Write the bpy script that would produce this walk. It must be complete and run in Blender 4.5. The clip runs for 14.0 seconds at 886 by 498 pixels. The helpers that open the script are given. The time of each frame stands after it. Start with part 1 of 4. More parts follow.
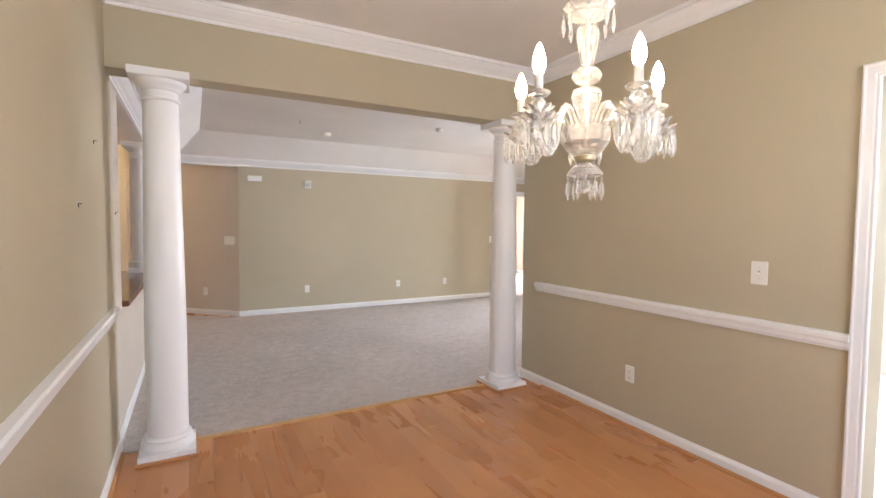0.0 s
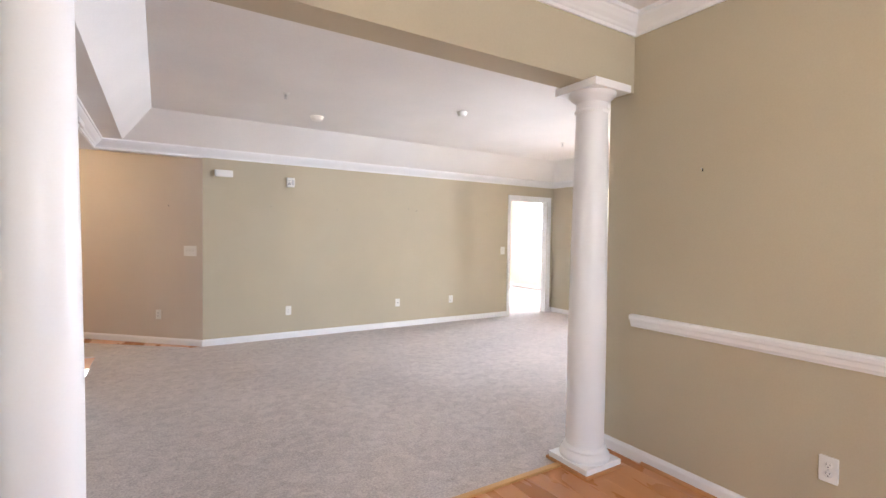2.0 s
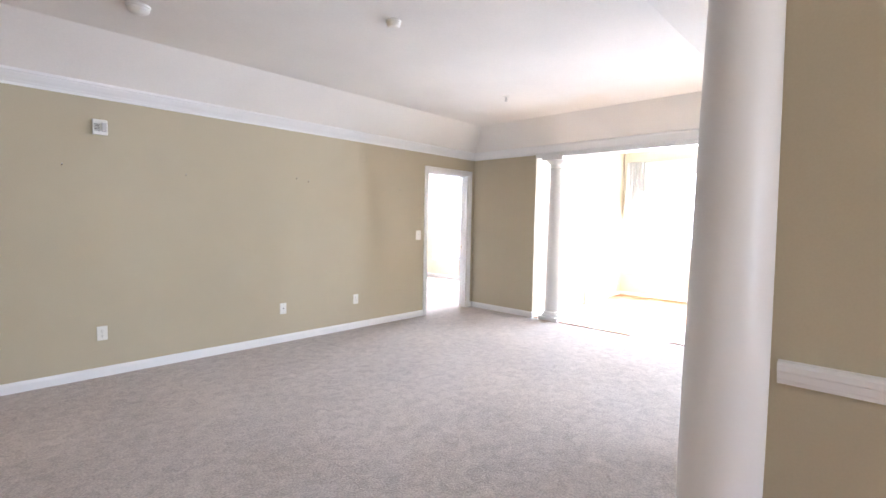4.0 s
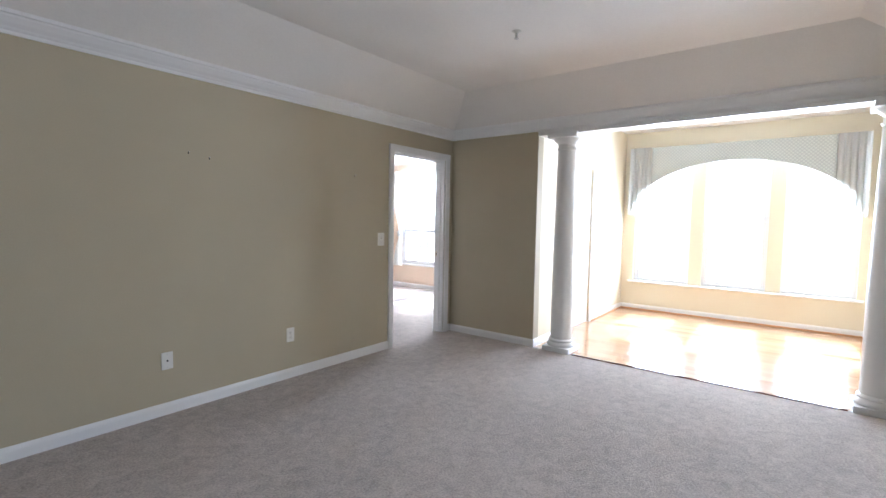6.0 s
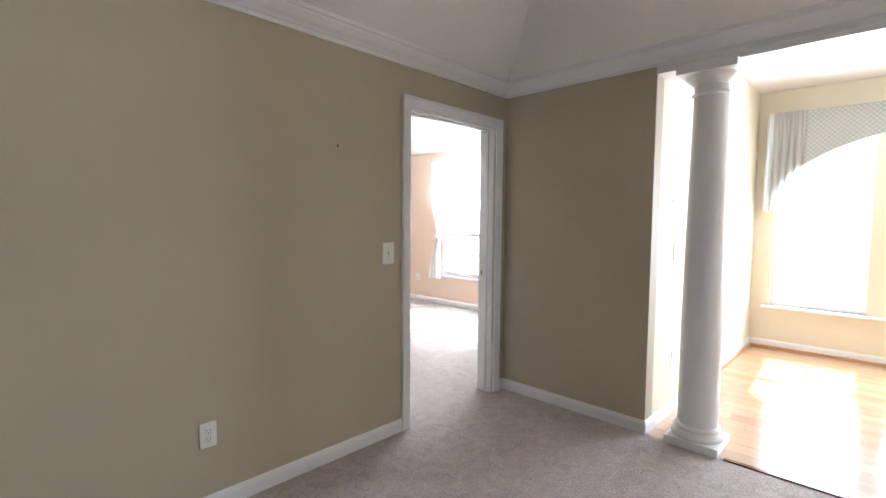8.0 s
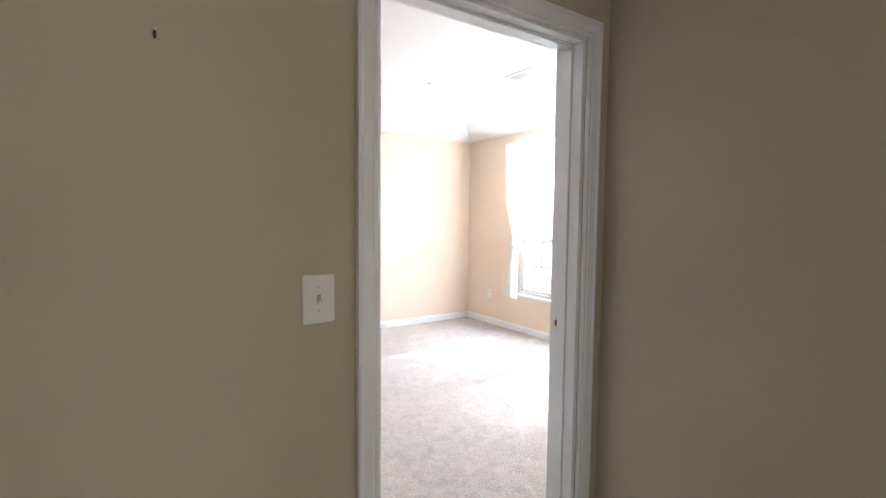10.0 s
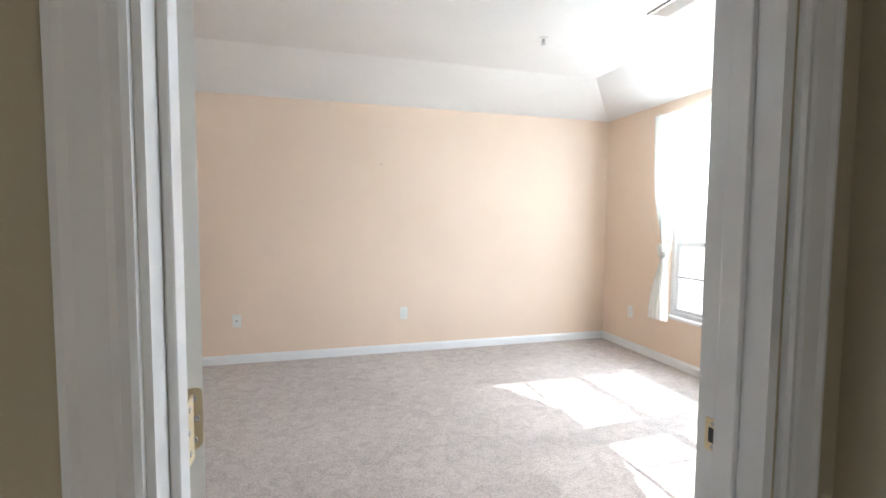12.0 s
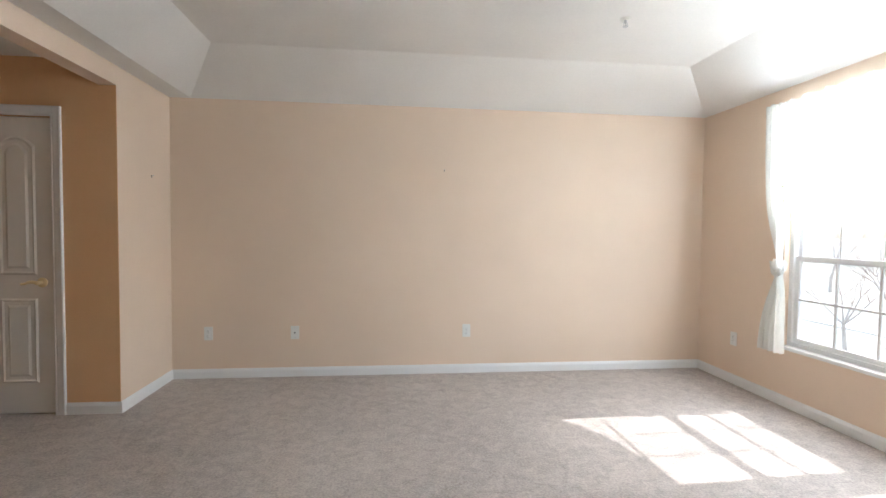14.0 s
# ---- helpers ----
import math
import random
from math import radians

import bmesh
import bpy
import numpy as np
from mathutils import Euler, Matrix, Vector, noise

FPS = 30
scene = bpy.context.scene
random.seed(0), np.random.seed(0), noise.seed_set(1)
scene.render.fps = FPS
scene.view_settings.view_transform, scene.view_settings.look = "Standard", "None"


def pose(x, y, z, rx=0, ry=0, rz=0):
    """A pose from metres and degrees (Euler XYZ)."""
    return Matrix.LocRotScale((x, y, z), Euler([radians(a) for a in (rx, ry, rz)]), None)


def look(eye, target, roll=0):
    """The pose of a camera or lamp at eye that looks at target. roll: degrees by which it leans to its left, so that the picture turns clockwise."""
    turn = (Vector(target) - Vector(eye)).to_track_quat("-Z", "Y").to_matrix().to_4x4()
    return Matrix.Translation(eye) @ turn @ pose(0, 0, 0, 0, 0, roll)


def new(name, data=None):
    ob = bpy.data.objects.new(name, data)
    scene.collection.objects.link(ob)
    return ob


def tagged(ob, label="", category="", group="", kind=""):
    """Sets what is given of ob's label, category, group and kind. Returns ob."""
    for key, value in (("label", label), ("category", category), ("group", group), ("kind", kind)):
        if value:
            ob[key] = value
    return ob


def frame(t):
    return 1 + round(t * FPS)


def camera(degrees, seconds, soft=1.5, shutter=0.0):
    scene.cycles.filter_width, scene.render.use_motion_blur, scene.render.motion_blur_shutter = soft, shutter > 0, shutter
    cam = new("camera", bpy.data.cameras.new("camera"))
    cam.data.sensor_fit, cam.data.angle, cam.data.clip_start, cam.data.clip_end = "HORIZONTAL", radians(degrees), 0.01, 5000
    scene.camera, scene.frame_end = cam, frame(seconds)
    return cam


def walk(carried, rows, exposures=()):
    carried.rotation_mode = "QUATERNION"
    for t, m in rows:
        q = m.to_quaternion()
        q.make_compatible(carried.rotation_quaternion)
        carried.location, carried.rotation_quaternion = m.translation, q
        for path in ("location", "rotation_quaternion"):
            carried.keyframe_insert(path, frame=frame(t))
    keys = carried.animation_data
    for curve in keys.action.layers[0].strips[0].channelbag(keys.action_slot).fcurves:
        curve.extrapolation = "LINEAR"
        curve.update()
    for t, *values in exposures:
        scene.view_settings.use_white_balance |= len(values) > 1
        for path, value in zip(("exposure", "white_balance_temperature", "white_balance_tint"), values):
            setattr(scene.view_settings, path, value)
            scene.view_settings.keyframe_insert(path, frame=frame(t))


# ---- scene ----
cam = camera(87.7, 14.0)
PATH = [
    (0, (-6.367, -7.581, 1.399), (-5.415, -5.826, 1.298), 0.4),
    (0.5, (-6.362, -7.304, 1.395), (-5.407, -5.549, 1.315), 0.6),
    (1, (-6.314, -6.967, 1.385), (-5.357, -5.213, 1.314), 0.6),
    (1.5, (-6.274, -6.599, 1.385), (-5.305, -4.851, 1.319), 0.7),
    (2, (-6.202, -6.217, 1.377), (-5.154, -4.515, 1.319), 0.8),
    (2.5, (-6.085, -5.804, 1.373), (-4.927, -4.174, 1.32), 0.8),
    (3, (-5.946, -5.391, 1.363), (-4.68, -3.844, 1.309), 0.9),
    (3.5, (-5.771, -4.996, 1.348), (-4.401, -3.542, 1.254), 1.0),
    (6, (-4.438, -3.318, 1.349), (-2.86, -2.096, 1.218), 1.0),
    (6.5, (-4.091, -3.033, 1.35), (-2.519, -1.804, 1.22), 0.8),
    (7, (-3.718, -2.716, 1.348), (-2.157, -1.472, 1.223), 0.8),
    (7.5, (-3.326, -2.437, 1.342), (-1.819, -1.129, 1.216), 0.6),
    (8, (-2.94, -2.16, 1.341), (-1.501, -0.776, 1.212), 0.5),
    (8.5, (-2.563, -1.909, 1.331), (-1.181, -0.468, 1.21), 0.4),
    (11, (-1.099, -0.788, 1.352), (-0.262, 1.023, 1.212), 0.5),
    (11.5, (-0.938, -0.649, 1.339), (-0.262, 1.228, 1.201), 0.4),
    (12, (-0.827, -0.536, 1.306), (-0.287, 1.385, 1.18), 0.4),
    (12.5, (-0.739, -0.43, 1.293), (-0.315, 1.521, 1.175), 0.3),
    (13, (-0.694, -0.333, 1.278), (-0.359, 1.636, 1.175), 0.5),
    (13.5, (-0.672, -0.269, 1.271), (-0.402, 1.711, 1.183), 0.5),
    (14, (-0.636, -0.229, 1.282), (-0.426, 1.758, 1.208), 0.6),
]
walk(cam, [(t, look(eye, target, roll)) for t, eye, target, roll in PATH],
     exposures=[(0.0, 2.48, 6100, 18), (2.0, 2.76, 5900, 19), (3.5, 2.72, 5750, 18), (6.0, 1.45, 5500, 13), (8.5, 1.4, 5850, 15), (11.0, 1.2, 5850, 10), (12.5, 0.8, 5900, 9), (14.0, 0.52, 6100, 10)])

# ---- light ----
SUN_AZ, SUN_EL = radians(2.5), radians(46)
world = bpy.data.worlds.new("sky")
scene.world = world
world.use_nodes = True
sky = world.node_tree.nodes.new("ShaderNodeTexSky")
sky.sky_type = "NISHITA"
sky.sun_disc = False
sky.sun_elevation, sky.sun_rotation = SUN_EL, radians(87.5)
world.node_tree.links.new(sky.outputs[0], world.node_tree.nodes["Background"].inputs[0])
world.node_tree.nodes["Background"].inputs[1].default_value = 0.15
sun = new("sun", bpy.data.lights.new("sun", "SUN"))
sun.data.energy, sun.data.angle, sun.data.color = 5.0, radians(0.5), (1.0, 0.95, 0.88)
sun.matrix_world = look((20, 1.0, 18), (20 - math.cos(SUN_AZ), 1.0 - math.sin(SUN_AZ), 18 - math.tan(SUN_EL)))


def sky_lamp(name, eye, target, w, h, watts, tint=(0.86, 0.94, 1.0)):
    lamp = new(name, bpy.data.lights.new(name, "AREA"))
    lamp.data.shape, lamp.data.size, lamp.data.size_y = "RECTANGLE", w, h
    lamp.data.energy, lamp.data.color = watts, tint
    lamp.matrix_world = look(eye, target)
    return lamp


for yc in (-1.67, -2.598, -3.515):
    sky_lamp("window_daylight", (3.2, yc, 1.4), (0, yc, 1.4), 0.74, 1.8, 31)
sky_lamp("bedroom_daylight", (2.44, 1.95, 1.82), (0, 1.95, 1.82), 1.75, 0.78, 92)
sky_lamp("breakfast_daylight", (-0.52, -6.3, 1.65), (-3, -6.3, 1.65), 2.2, 1.3, 25)
# Unseen fill lamp, added to brighten the dining room from behind.
sky_lamp("unseen_dining_fill", (-5.3, -9.12, 1.5), (-5.3, -5, 1.5), 1.7, 1.7, 8)


# ---- materials ----
def material(name, base, rough=0.6, metal=0.0, vary=0.05, grain=120.0, bump=0.05, blotch=1.2, spec=0.4):
    """A painted or plain surface: two scales of variation in colour, fine relief."""
    m = bpy.data.materials.new(name)
    m.use_nodes = True
    nt = m.node_tree
    b = nt.nodes["Principled BSDF"]
    b.inputs["Roughness"].default_value, b.inputs["Metallic"].default_value = rough, metal
    b.inputs["Specular IOR Level"].default_value = spec
    co = nt.nodes.new("ShaderNodeTexCoord")
    n1 = nt.nodes.new("ShaderNodeTexNoise")
    n1.inputs["Scale"].default_value, n1.inputs["Detail"].default_value = blotch, 4
    n2 = nt.nodes.new("ShaderNodeTexNoise")
    n2.inputs["Scale"].default_value, n2.inputs["Detail"].default_value = grain, 3
    nt.links.new(co.outputs["Object"], n1.inputs["Vector"])
    nt.links.new(co.outputs["Object"], n2.inputs["Vector"])
    mix = nt.nodes.new("ShaderNodeMath")
    mix.operation = "MULTIPLY_ADD"
    nt.links.new(n2.outputs[0], mix.inputs[0])
    mix.inputs[1].default_value = 0.5
    nt.links.new(n1.outputs[0], mix.inputs[2])
    ramp = nt.nodes.new("ShaderNodeValToRGB")
    ramp.color_ramp.elements[0].position, ramp.color_ramp.elements[1].position = 0.45, 1.05
    ramp.color_ramp.elements[0].color = (*[c * (1 - vary) for c in base], 1)
    ramp.color_ramp.elements[1].color = (*[min(1, c * (1 + vary)) for c in base], 1)
    nt.links.new(mix.outputs[0], ramp.inputs[0])
    nt.links.new(ramp.outputs[0], b.inputs["Base Color"])
    if bump:
        bp = nt.nodes.new("ShaderNodeBump")
        bp.inputs["Strength"].default_value, bp.inputs["Distance"].default_value = bump, 0.002
        nt.links.new(n2.outputs[0], bp.inputs["Height"])
        nt.links.new(bp.outputs[0], b.inputs["Normal"])
    return m


def carpet_material(name, base):
    m = bpy.data.materials.new(name)
    m.use_nodes = True
    nt = m.node_tree
    b = nt.nodes["Principled BSDF"]
    b.inputs["Roughness"].default_value, b.inputs["Specular IOR Level"].default_value = 0.95, 0.1
    b.inputs["Sheen Weight"].default_value = 0.15
    co = nt.nodes.new("ShaderNodeTexCoord")
    tuft = nt.nodes.new("ShaderNodeTexNoise")
    tuft.inputs["Scale"].default_value, tuft.inputs["Detail"].default_value = 80, 3
    lay = nt.nodes.new("ShaderNodeTexNoise")
    lay.inputs["Scale"].default_value, lay.inputs["Detail"].default_value, lay.inputs["Distortion"].default_value = 13, 6, 1.0
    big = nt.nodes.new("ShaderNodeTexNoise")
    big.inputs["Scale"].default_value = 1.1
    for n in (tuft, lay, big):
        nt.links.new(co.outputs["Object"], n.inputs["Vector"])
    a = nt.nodes.new("ShaderNodeMath")
    a.operation = "MULTIPLY_ADD"
    nt.links.new(tuft.outputs[0], a.inputs[0])
    a.inputs[1].default_value = 1.3
    nt.links.new(lay.outputs[0], a.inputs[2])
    c = nt.nodes.new("ShaderNodeMath")
    c.operation = "MULTIPLY_ADD"
    nt.links.new(big.outputs[0], c.inputs[0])
    c.inputs[1].default_value = 0.5
    nt.links.new(a.outputs[0], c.inputs[2])
    ramp = nt.nodes.new("ShaderNodeValToRGB")
    e = ramp.color_ramp.elements
    e[0].position, e[1].position = 0.0, 1.0
    e[0].color = (*[v * 0.74 for v in base], 1)
    e[1].color = (*[min(1, v * 1.26) for v in base], 1)
    span = nt.nodes.new("ShaderNodeMapRange")
    span.inputs["From Min"].default_value, span.inputs["From Max"].default_value = 1.03, 1.73
    nt.links.new(c.outputs[0], span.inputs[0])
    nt.links.new(span.outputs[0], ramp.inputs[0])
    nt.links.new(ramp.outputs[0], b.inputs["Base Color"])
    bp = nt.nodes.new("ShaderNodeBump")
    bp.inputs["Strength"].default_value, bp.inputs["Distance"].default_value = 0.5, 0.006
    nt.links.new(a.outputs[0], bp.inputs["Height"])
    nt.links.new(bp.outputs[0], b.inputs["Normal"])
    return m


def plank_material(name, dark, light, rough, axis):
    """Boards with grain along one axis; each board its own tone."""
    m = bpy.data.materials.new(name)
    m.use_nodes = True
    nt = m.node_tree
    b = nt.nodes["Principled BSDF"]
    co = nt.nodes.new("ShaderNodeTexCoord")
    info = nt.nodes.new("ShaderNodeObjectInfo")
    shift = nt.nodes.new("ShaderNodeVectorMath")
    shift.operation = "MULTIPLY_ADD"
    nt.links.new(info.outputs["Random"], shift.inputs[0])
    shift.inputs[1].default_value = (37, 53, 11)
    nt.links.new(co.outputs["Object"], shift.inputs[2])
    mp = nt.nodes.new("ShaderNodeMapping")
    mp.inputs["Scale"].default_value = (0.9, 4.5, 4.5) if axis == "x" else (4.5, 0.9, 4.5)
    nt.links.new(shift.outputs[0], mp.inputs["Vector"])
    n = nt.nodes.new("ShaderNodeTexNoise")
    n.inputs["Scale"].default_value, n.inputs["Detail"].default_value, n.inputs["Distortion"].default_value = 1.0, 3, 0.6
    nt.links.new(mp.outputs[0], n.inputs["Vector"])
    # growth rings: the noise folded into fine bands
    rings = nt.nodes.new("ShaderNodeMath")
    rings.operation = "PINGPONG"
    nt.links.new(n.outputs[0], rings.inputs[0])
    rings.inputs[1].default_value = 0.045
    fig = nt.nodes.new("ShaderNodeMath")
    fig.operation = "MULTIPLY_ADD"
    nt.links.new(rings.outputs[0], fig.inputs[0])
    fig.inputs[1].default_value = 0.8
    nt.links.new(n.outputs[0], fig.inputs[2])
    s = nt.nodes.new("ShaderNodeMath")
    s.operation = "MULTIPLY_ADD"
    nt.links.new(info.outputs["Random"], s.inputs[0])
    s.inputs[1].default_value = 0.5
    nt.links.new(fig.outputs[0], s.inputs[2])
    ramp = nt.nodes.new("ShaderNodeValToRGB")
    e = ramp.color_ramp.elements
    e[0].position, e[1].position = 0.3, 1.3
    e[0].color, e[1].color = (*dark, 1), (*light, 1)
    nt.links.new(s.outputs[0], ramp.inputs[0])
    nt.links.new(ramp.outputs[0], b.inputs["Base Color"])
    rr = nt.nodes.new("ShaderNodeMath")
    rr.operation = "MULTIPLY_ADD"
    nt.links.new(n.outputs[0], rr.inputs[0])
    rr.inputs[1].default_value, rr.inputs[2].default_value = 0.12, rough
    nt.links.new(rr.outputs[0], b.inputs["Roughness"])
    bp = nt.nodes.new("ShaderNodeBump")
    bp.inputs["Strength"].default_value, bp.inputs["Distance"].default_value = 0.02, 0.001
    nt.links.new(n.outputs[0], bp.inputs["Height"])
    nt.links.new(bp.outputs[0], b.inputs["Normal"])
    return m


def clear(name, tint, rough=0.0, ior=1.45, alpha=1.0, solid=1.0):
    m = bpy.data.materials.new(name)
    m.use_nodes = True
    b = m.node_tree.nodes["Principled BSDF"]
    b.inputs["Base Color"].default_value = (*tint, 1)
    b.inputs["Transmission Weight"].default_value = solid
    b.inputs["Roughness"].default_value, b.inputs["IOR"].default_value, b.inputs["Alpha"].default_value = rough, ior, alpha
    return m


def glare_glass(name, glare):
    """Clear glass with glare mixed in as a translucent veil, and a faint gloss."""
    m = bpy.data.materials.new(name)
    m.use_nodes = True
    nt = m.node_tree
    nt.nodes.remove(nt.nodes["Principled BSDF"])
    t, d, g = (nt.nodes.new("ShaderNodeBsdf" + k) for k in ("Transparent", "Translucent", "Glossy"))
    d.inputs[0].default_value = (0.9, 0.9, 0.88, 1)
    g.inputs["Roughness"].default_value = 0.02
    fres = nt.nodes.new("ShaderNodeFresnel")
    fres.inputs[0].default_value = 1.3
    glare_noise = nt.nodes.new("ShaderNodeTexNoise")
    glare_noise.inputs["Scale"].default_value = 2.5
    k = nt.nodes.new("ShaderNodeMapRange")
    k.inputs["To Min"].default_value, k.inputs["To Max"].default_value = glare * 0.6, glare * 1.4
    nt.links.new(glare_noise.outputs[0], k.inputs[0])
    a, c = nt.nodes.new("ShaderNodeMixShader"), nt.nodes.new("ShaderNodeMixShader")
    nt.links.new(k.outputs[0], a.inputs[0])
    nt.links.new(t.outputs[0], a.inputs[1])
    nt.links.new(d.outputs[0], a.inputs[2])
    nt.links.new(fres.outputs[0], c.inputs[0])
    nt.links.new(a.outputs[0], c.inputs[1])
    nt.links.new(g.outputs[0], c.inputs[2])
    nt.links.new(c.outputs[0], nt.nodes["Material Output"].inputs[0])
    return m


def sheer_material(name):
    m = bpy.data.materials.new(name)
    m.use_nodes = True
    nt = m.node_tree
    out = nt.nodes["Material Output"]
    nt.nodes.remove(nt.nodes["Principled BSDF"])
    d, t, p = (nt.nodes.new("ShaderNodeBsdf" + k) for k in ("Diffuse", "Translucent", "Transparent"))
    co = nt.nodes.new("ShaderNodeTexCoord")
    sprig = nt.nodes.new("ShaderNodeTexVoronoi")
    sprig.inputs["Scale"].default_value = 6.5
    nt.links.new(co.outputs["Object"], sprig.inputs["Vector"])
    tone = nt.nodes.new("ShaderNodeValToRGB")
    e = tone.color_ramp.elements
    e[0].position, e[1].position, e[0].color, e[1].color = 0.07, 0.10, (0.30, 0.33, 0.22, 1), (0.85, 0.85, 0.82, 1)
    nt.links.new(sprig.outputs["Distance"], tone.inputs[0])
    nt.links.new(tone.outputs[0], d.inputs[0])
    nt.links.new(tone.outputs[0], t.inputs[0])
    a, c = nt.nodes.new("ShaderNodeMixShader"), nt.nodes.new("ShaderNodeMixShader")
    weave = nt.nodes.new("ShaderNodeTexNoise")
    weave.inputs["Scale"].default_value = 60
    k = nt.nodes.new("ShaderNodeMapRange")
    k.inputs["To Min"].default_value, k.inputs["To Max"].default_value = 0.05, 0.2
    nt.links.new(weave.outputs[0], k.inputs[0])
    a.inputs[0].default_value = 0.6
    nt.links.new(d.outputs[0], a.inputs[1])
    nt.links.new(t.outputs[0], a.inputs[2])
    nt.links.new(k.outputs[0], c.inputs[0])
    nt.links.new(a.outputs[0], c.inputs[1])
    nt.links.new(p.outputs[0], c.inputs[2])
    nt.links.new(c.outputs[0], out.inputs[0])
    return m


def dotted_fabric(name, base, dot):
    m = bpy.data.materials.new(name)
    m.use_nodes = True
    nt = m.node_tree
    b = nt.nodes["Principled BSDF"]
    b.inputs["Roughness"].default_value = 0.9
    co = nt.nodes.new("ShaderNodeTexCoord")
    mp = nt.nodes.new("ShaderNodeMapping")
    mp.inputs["Rotation"].default_value = (radians(45), 0, 0)
    vo = nt.nodes.new("ShaderNodeTexVoronoi")
    vo.inputs["Scale"].default_value, vo.inputs["Randomness"].default_value = 32, 0.0
    nt.links.new(co.outputs["Object"], mp.inputs[0])
    nt.links.new(mp.outputs[0], vo.inputs["Vector"])
    ramp = nt.nodes.new("ShaderNodeValToRGB")
    e = ramp.color_ramp.elements
    e[0].position, e[1].position, e[0].color, e[1].color = 0.3, 0.42, (*dot, 1), (*base, 1)
    nt.links.new(vo.outputs["Distance"], ramp.inputs[0])
    nt.links.new(ramp.outputs[0], b.inputs["Base Color"])
    return m


def glowing(name, tint, strength):
    m = bpy.data.materials.new(name)
    m.use_nodes = True
    b = m.node_tree.nodes["Principled BSDF"]
    b.inputs["Base Color"].default_value = (*tint, 1)
    b.inputs["Emission Color"].default_value, b.inputs["Emission Strength"].default_value = (*tint, 1), strength
    return m


KHAKI = material("khaki_paint", (0.50, 0.44, 0.315), 0.65)
GREIGE = material("greige_paint", (0.62, 0.55, 0.47), 0.65)
PEACH = material("peach_paint", (0.81, 0.655, 0.52), 0.65)
# Vestibule walls: a more orange base than the bedroom's peach.
APRICOT = material("deep_apricot", (0.80, 0.50, 0.27), 0.65)
CREAM = material("cream_yellow_paint", (0.78, 0.71, 0.55), 0.65)
CEIL = material("ceiling_white", (0.82, 0.80, 0.77), 0.8, grain=70, bump=0.1)
TRIM = material("white_gloss_trim", (0.84, 0.84, 0.84), 0.32, vary=0.02, bump=0.01)
DOORW = material("white_door_paint", (0.80, 0.78, 0.74), 0.38, vary=0.02, bump=0.03)
PLASTIC = material("white_plastic", (0.82, 0.81, 0.77), 0.35, vary=0.01, bump=0)
GREY = material("grey_plastic", (0.42, 0.40, 0.36), 0.5, vary=0.05, bump=0)
SLOT = material("dark_slot", (0.03, 0.03, 0.03), 0.6, vary=0.1, bump=0)
BRASS = material("polished_brass", (0.86, 0.76, 0.52), 0.34, metal=1.0, vary=0.06, bump=0.02)
STEEL = material("brushed_steel", (0.6, 0.6, 0.6), 0.35, metal=1.0, vary=0.05, bump=0.02)
CARPET = carpet_material("beige_grey_carpet", (0.48, 0.425, 0.39))
PLANK = plank_material("honey_hardwood", (0.46, 0.187, 0.065), (0.585, 0.268, 0.099), 0.22, "y")
PLANK2 = plank_material("pale_hardwood", (0.38, 0.21, 0.11), (0.54, 0.34, 0.19), 0.14, "y")
SHOE = material("oak_shoe_moulding", (0.50, 0.24, 0.09), 0.35, vary=0.12)
THRESH = material("oak_threshold", (0.58, 0.33, 0.12), 0.3, vary=0.12)
COUNTER = material("walnut_worktop", (0.16, 0.06, 0.03), 0.12, vary=0.25, grain=30)
TILE = material("pale_vinyl_floor", (0.72, 0.72, 0.70), 0.3)
# The pane's translucent share imitates glare that washes out the view.
GLASS = glare_glass("window_glass", 0.09)
CRYSTAL = clear("cut_crystal", (1.0, 0.985, 0.95), 0.13, 1.47, solid=0.81)
# Ivory sleeves, with their shade put into a darker grey base.
SLEEVE = material("shaded_ivory_sleeve", (0.42, 0.42, 0.41), 0.5, vary=0.03, bump=0)
SHEER = sheer_material("white_sheer_voile")
VALANCE = dotted_fabric("dotted_sage_fabric", (0.40, 0.42, 0.40), (0.50, 0.52, 0.48))
PLEAT = material("white_pleated_cloth", (0.75, 0.75, 0.72), 0.9, grain=300, bump=0.1)
BULB = glowing("warm_bulb", (1.0, 0.80, 0.52), 24)
BARK = material("grey_bark", (0.40, 0.37, 0.35), 0.9, vary=0.3, grain=30, bump=0.5)
TWIG = material("russet_twigs", (0.34, 0.24, 0.21), 0.9, vary=0.3)
LAWN = material("winter_lawn", (0.58, 0.58, 0.50), 0.95, vary=0.3, grain=4, blotch=0.2)
ASPHALT = material("asphalt", (0.06, 0.06, 0.06), 0.9, vary=0.2)
SIDING = material("pale_siding", (0.8, 0.79, 0.77), 0.8)
ROOF = material("slate_shingles", (0.36, 0.34, 0.34), 0.9, vary=0.2)
CARPAINT = material("silver_car_paint", (0.35, 0.37, 0.4), 0.3, metal=0.6)


# ---- building helpers ----
def part(name, bm, mat, parent=None, label=""):
    me = bpy.data.meshes.new(name)
    bm.normal_update()
    bm.to_mesh(me)
    bm.free()
    me.materials.append(mat)
    ob = new(name, me)
    if parent:
        ob.parent = parent
    return tagged(ob, label)


def smooth(ob, angle=40):
    for p in ob.data.polygons:
        p.use_smooth = True
    ob.data.set_sharp_from_angle(angle=radians(angle))
    return ob


def thing(name, m, label, category, group="", kind=""):
    ob = new(name)
    ob.matrix_world = m
    ob.empty_display_size = 0.1
    return tagged(ob, label, category, group, kind)


